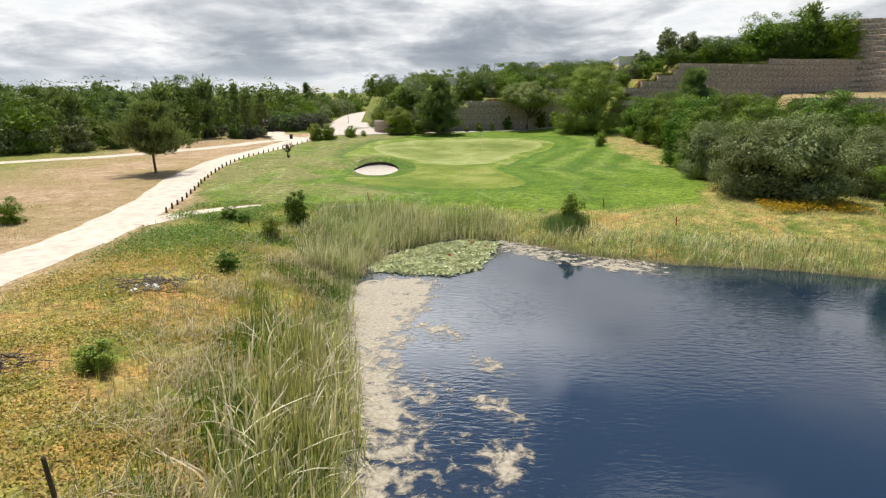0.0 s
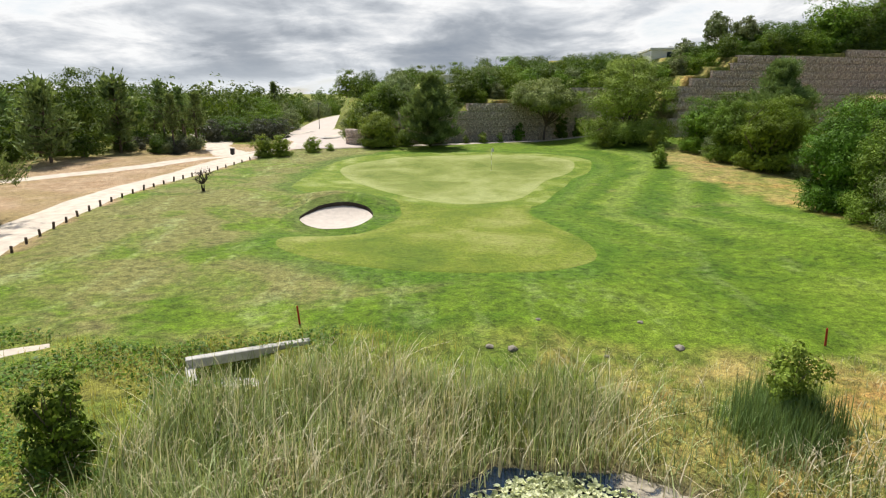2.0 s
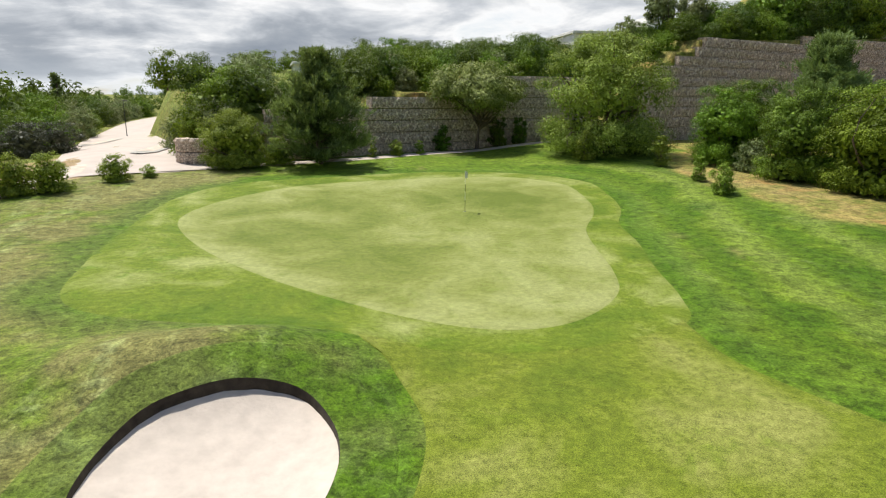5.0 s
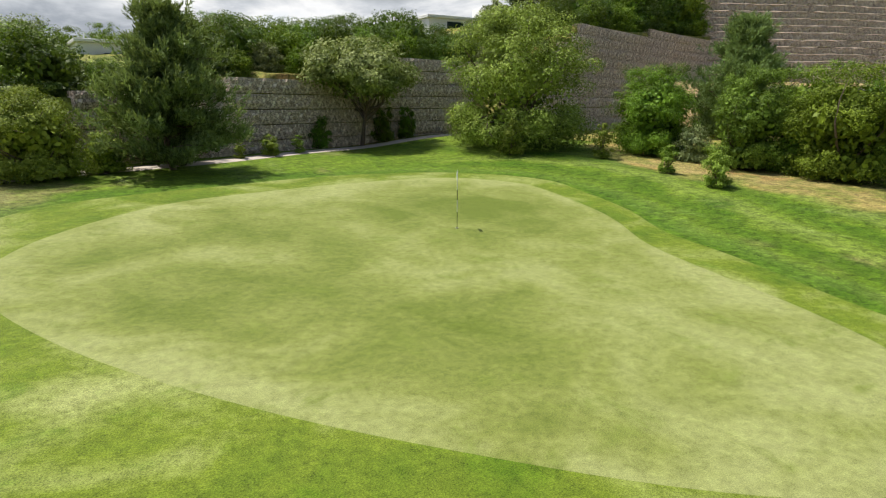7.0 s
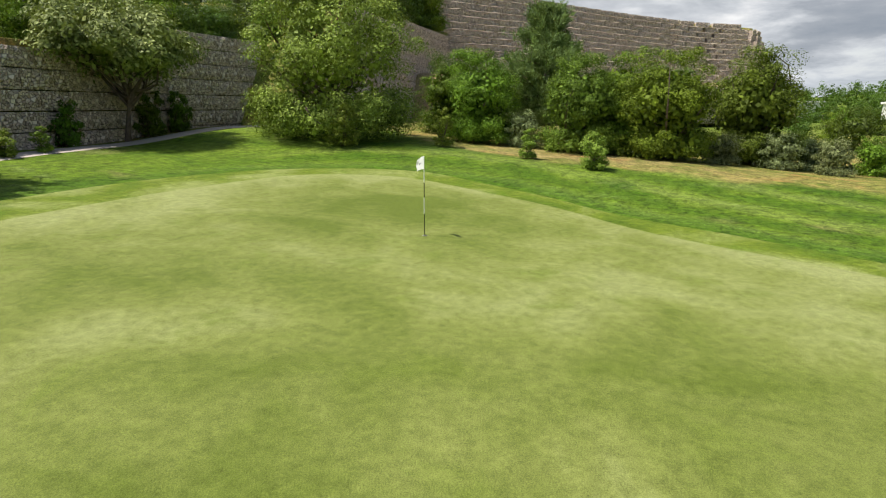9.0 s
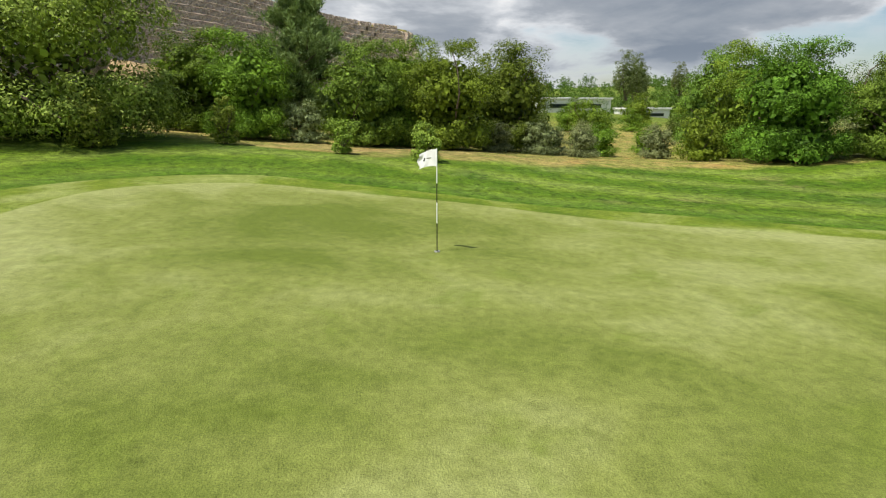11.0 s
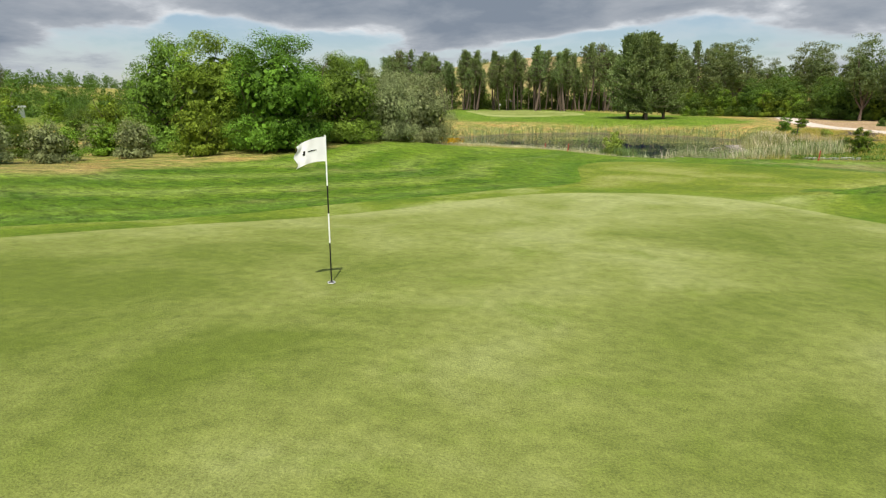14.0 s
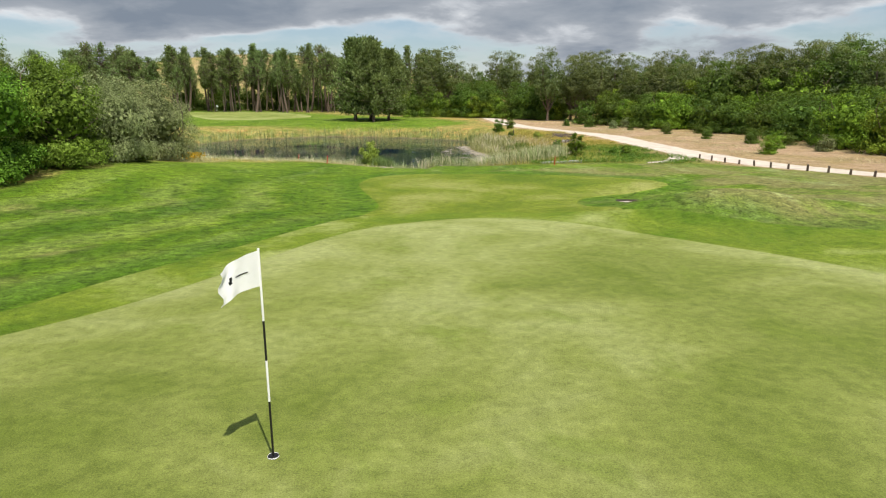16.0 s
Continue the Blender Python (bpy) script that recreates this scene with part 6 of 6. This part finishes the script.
def culvert():
    a, b = Vector((-8.0, 40.9, 0)), Vector((-4.75, 42.35, 0))
    d = b - a
    ang = math.degrees(math.atan2(d.y, d.x))
    ob = thing("culvert", "low concrete culvert headwall in the reeds", "culvert", pose(a.x, a.y, 0.55, 0, 0, ang))
    L = d.length
    part("headwall", box(L, 0.28, 0.28, (L / 2, 0, 0.66), 0.02), CONCRETE, ob)
    # solid dark panel: the opening's shade is put into its colour
    part("backwall", box(L, 0.12, 1.2, (L / 2, 0.32, -0.5), 0.02), DARK_BROWN, ob, "dark panel painted as the shade of the opening under the beam")
    part("wingwall", box(0.25, 1.5, 0.7, (0.1, -0.75, 0.0), 0.02), CONCRETE, ob)
    part("wingwall", box(0.25, 1.5, 0.6, (L - 0.1, -0.75, 0.0), 0.02), CONCRETE, ob)
    part("apron_slab", box(L, 1.6, 0.12, (L / 2, -0.7, 0.12), 0.02), CONCRETE, ob, "pale concrete slab")


culvert()


def rock(x, y, r, seed):
    g = np.random.default_rng(seed)
    ob = thing("rock", "small weathered grey rock at the lawn's edge", "rock", pose(x, y, on_land(x, y) + 0.05 * r, 0, 0, 40 * seed), "rocks at the lawn edge")
    bm = bmesh.new()
    bmesh.ops.create_icosphere(bm, subdivisions=2, radius=r)
    for v in bm.verts:
        v.co *= 1 + 0.16 * math.sin(7 * v.co.x / r + seed) * math.sin(5 * v.co.y / r) + g.uniform(-0.06, 0.06)
        v.co.z *= 0.62
    part("stone", bm, FIELDSTONE, ob)


for k, (x, y, r) in enumerate(((0.8, 42.5, 0.16), (1.5, 42.35, 0.20), (3.2, 42.9, 0.17), (6.75, 42.4, 0.21), (6.1, 44.2, 0.13), (2.6, 44.2, 0.12), (4.4, 42.2, 0.11))):
    rock(x, y, 0.8 * r, k + 1)


def wire_fence(x, y, turn):
    """A short run of dark metal fence in a gap of the bushes."""
    ob = thing("wire_fence", "short dark metal fence between the bushes", "fence", pose(x, y, on_land(x, y), 0, 0, turn))
    for k in range(3):
        part("post", box(0.07, 0.07, 2.5, (1.25 * k - 1.25, 0, 0), 0.01), STEEL, ob)
    for z in (1.75, 2.42):
        part("rail", box(2.5, 0.05, 0.06, (0, 0.05, z), 0.01), STEEL, ob)
    for k in range(12):
        part("bar", box(0.02, 0.02, 0.66, (0.2 * k - 1.1, 0.05, 1.79), 0), STEEL, ob)


wire_fence(35.6, 95.6, -62)


def kerbed_island(points, label):
    ob = thing("paved_island", label, "traffic island")
    p_ = spline(points, 6)
    part_mesh("kerb", ribbon("kerb", p_, np.interp(np.linspace(0, 1, len(p_)), [0, 0.15, 0.85, 1], [0.3, 2.2, 2.2, 0.3]), 0.20, CONCRETE), ob, "pale concrete kerb")
    part_mesh("paving", ribbon("paving", p_[2:-2], 1.5, 0.24, GRAVEL), ob)


kerbed_island([(-25.6, 134), (-25.2, 140), (-24.2, 148)], "pale kerbed island in the middle of the road")
kerbed_island([(-15.2, 107), (-14.6, 112.5), (-14.0, 120)], "pale kerbed island beside the curved wall")


def bollards():
    d = np.gradient(PATH_MID, axis=0)
    nrm = np.column_stack([d[:, 1], -d[:, 0]]) / np.linalg.norm(d, axis=1)[:, None]
    edge = PATH_MID + nrm * 1.95
    run = np.concatenate([[0], np.cumsum(np.linalg.norm(np.diff(edge, axis=0), axis=1))])
    first = None
    s0 = float(np.interp(39, edge[:, 1], run))
    r = random.Random(3)
    for k in range(36):
        s = s0 + k * 1.55
        x, y = np.interp(s, run, edge[:, 0]), np.interp(s, run, edge[:, 1])
        if y > 92:
            break
        m = Matrix.LocRotScale((x, y, on_land(x, y) - 0.08), Euler((r.gauss(0, 0.05), r.gauss(0, 0.05), r.uniform(0, 6))), (1, 1, r.uniform(0.9, 1.15)))
        if first is None:
            first = thing("bollard", "short dark wooden bollard along the path", "bollard", m, "bollards along the path")
            part("post", rod(0.07, 0.065, 0, 0.40, sides=9), WOOD, first)
            bm = bmesh.new()
            bmesh.ops.create_cone(bm, cap_ends=True, segments=9, radius1=0.07, radius2=0.05, depth=0.03, matrix=Matrix.Translation((0, 0, 0.415)))
            part("cap", bm, WOOD, first)
        else:
            copy_thing(first, m).scale = m.to_scale()


bollards()


def dead_tree(x, y):
    r = np.random.default_rng(4)
    ob = thing("bare_tree", "small bare tree with dark twisted branches", "tree", pose(x, y, on_land(x, y)))
    bits = []
    tips = [np.array((-0.05, 0, 0.55)), np.array((0.08, 0.05, 0.6))]
    bits.append(limb(r, (0, 0, -0.1), tips[0], 0.09, 0.1))
    bits.append(limb(r, (0.05, 0, -0.1), tips[1], 0.08, 0.1))
    twigs = []
    for k in range(16):
        a = r.uniform(0, 6.28)
        b = tips[k % 2] + np.array((math.cos(a) * r.uniform(0.25, 0.65), math.sin(a) * r.uniform(0.25, 0.65), r.uniform(0.3, 0.95)))
        bits.append(limb(r, tips[k % 2], b, 0.045, 0.15))
        for j in range(7):
            twigs.append(limb(r, b * 0.85 + tips[k % 2] * 0.15, b + r.normal(size=3) * 0.16, 0.012, 0.1, 3))
    part_mesh("trunk", mesh_of("trunk", *joined(bits), DARK_BROWN, True), ob)
    part_mesh("twigs", mesh_of("twigs", *joined(twigs), DARK_BROWN, True), ob)


dead_tree(-17.4, 68.4)


def lamp(x, y, h):
    ob = thing("street_lamp", "slim dark street lamp beside the road", "street lamp", pose(x, y, on_land(x, y)), "street lamps")
    part("base", rod(0.12, 0.10, 0, 0.3), STEEL, ob)
    part("pole", rod(0.06, 0.045, 0.3, h - 0.15), STEEL, ob)
    part("head", box(0.75, 0.28, 0.14, (0.2, 0, h - 0.15), 0.04), STEEL, ob)


for x, y, h in ((-24.6, 155, 5.4), (-28.9, 124.2, 3.2), (-17.5, 175, 6.0), (-40, 152, 4.5)):
    lamp(x, y, h)

bin_ = thing("litter_bin", "small dark litter bin beside the path", "bin", pose(-23.9, 95.6, on_land(-23.9, 95.6)))
part("body", box(0.42, 0.42, 0.62, (0, 0, 0.08), 0.04), STEEL, bin_)
part("lid", box(0.46, 0.46, 0.08, (0, 0, 0.70), 0.03), BLACK, bin_)
part("leg", box(0.1, 0.3, 0.1, (0, 0, 0), 0.01), STEEL, bin_)

sign_ = thing("wooden_sign", "small yellow-brown wooden sign at the lawn edge", "sign", pose(22.0, 60.6, on_land(22, 60.6), 0, 0, -60))
YBROWN = plain("yellow_brown_wood", (0.42, 0.27, 0.09), 0.8, 0, 0.2)
part("post", box(0.08, 0.08, 0.4), YBROWN, sign_)
part("board", box(0.45, 0.05, 0.3, (0, -0.03, 0.28), 0.01), YBROWN, sign_)


def round_wall():
    """A low curved stone wall with a white cabinet."""
    cx, cy = -9.6, 101.6
    ob = thing("curved_stone_wall", "low curved stone basket wall beside the road", "wall", pose(cx, cy, on_land(cx, cy - 1.5) - 0.1))
    me = basket_mesh("gabion_basket", 0.9, 51)
    for c in range(2):
        for k in range(9):
            a = math.radians(170 + k * 22 + c * 11)
            w = new("gabion_basket", me)
            w.parent = ob
            w.matrix_basis = pose(2.1 * math.cos(a), 2.1 * math.sin(a), c * 1.0, 0, 0, math.degrees(a) + 90)
    cab = thing("utility_cabinet", "white metal utility cabinet by the wall", "cabinet", pose(-8.0, 99.1, on_land(-8, 99.1)))
    part("body", box(1.1, 0.5, 1.25, (0, 0, 0.1), 0.03), WHITE, cab)
    part("plinth", box(1.2, 0.6, 0.1, (0, 0, 0), 0.02), CONCRETE, cab)
    part("door", box(0.5, 0.03, 1.05, (-0.27, -0.26, 0.2), 0.01), WHITE, cab)
    part("door", box(0.5, 0.03, 1.05, (0.27, -0.26, 0.2), 0.01), WHITE, cab)


round_wall()


def villa(name, x, y, z, w, d, h, turn, label, windows):
    ob = thing(name, label, "house", pose(x, y, z, 0, 0, turn))
    part("wall", box(w, d, h, (0, 0, 0), 0.03), PLASTER, ob)
    part("roof", box(w + 0.5, d + 0.5, 0.35, (0, 0, h), 0.04), PLASTER, ob)
    for (cx, cz, ww, wh) in windows:
        win = part("window", box(ww, 0.12, wh, (cx, -d / 2 - 0.02, cz), 0.01), GLASS_DARK, ob)
        part("frame", box(ww + 0.16, 0.08, 0.08, (cx, -d / 2 - 0.05, cz - 0.08), 0.01), STEEL, win)
    return ob


v1 = villa("white_villa", 42.5, 128, 14.6, 17, 9, 2.0, -6, "white flat-roofed villa above the terrace", [(-5, 0.6, 2.2, 1.1), (0, 0.6, 2.2, 1.1), (5.5, 0.3, 3.2, 1.5)])
part("plinth", box(17.4, 9.4, 3.0, (0, 0, -3.0), 0.03), PLASTER, v1)
part("upper_storey", box(6, 6, 2.1, (5.2, 0, 2.35), 0.03), PLASTER, v1)
part("chimney", box(0.7, 0.7, 0.6, (-4.5, 0, 2.35), 0.03), PLASTER, v1)
villa("white_house", 6.2, 142, 8.8, 13, 7, 4.3, 0, "white cubic house on the scrubby slope", [(-3.2, 1.6, 1.8, 1.7), (2.5, 1.6, 2.4, 1.7)])
villa("low_building", 106.5, 46, on_land(106, 46) - 0.3, 15.5, 8, 2.4, -75, "long low white building in the valley", [(0, 1.0, 11, 0.6)])
villa("low_building", 112, 28, on_land(112, 28) - 0.6, 9, 6, 2.0, -75, "low flat building in the valley", [(0, 0.8, 6, 0.5)])
villa("far_house", 205, 65, on_land(205, 65), 22, 10, 5, -70, "white house far down the valley", [(0, 1.5, 10, 1.2)])
villa("far_house", 84, -150, on_land(84, -150), 7, 5, 2.6, 170, "pale house behind the tall pines", [(0, 0.9, 3, 1.0)])

fence = thing("red_fence", "long low red barrier at the road's end", "fence", pose(-18, 318, on_land(-18, 318)))
for k in range(2):
    part("rail", box(30, 0.3, 0.7, (0, 0, 0.5 + 1.7 * k), 0.02), RED, fence)
for k in range(8):
    part("post", box(0.3, 0.3, 3.0, (-14 + 4 * k, 0.3, 0), 0.02), RED, fence)
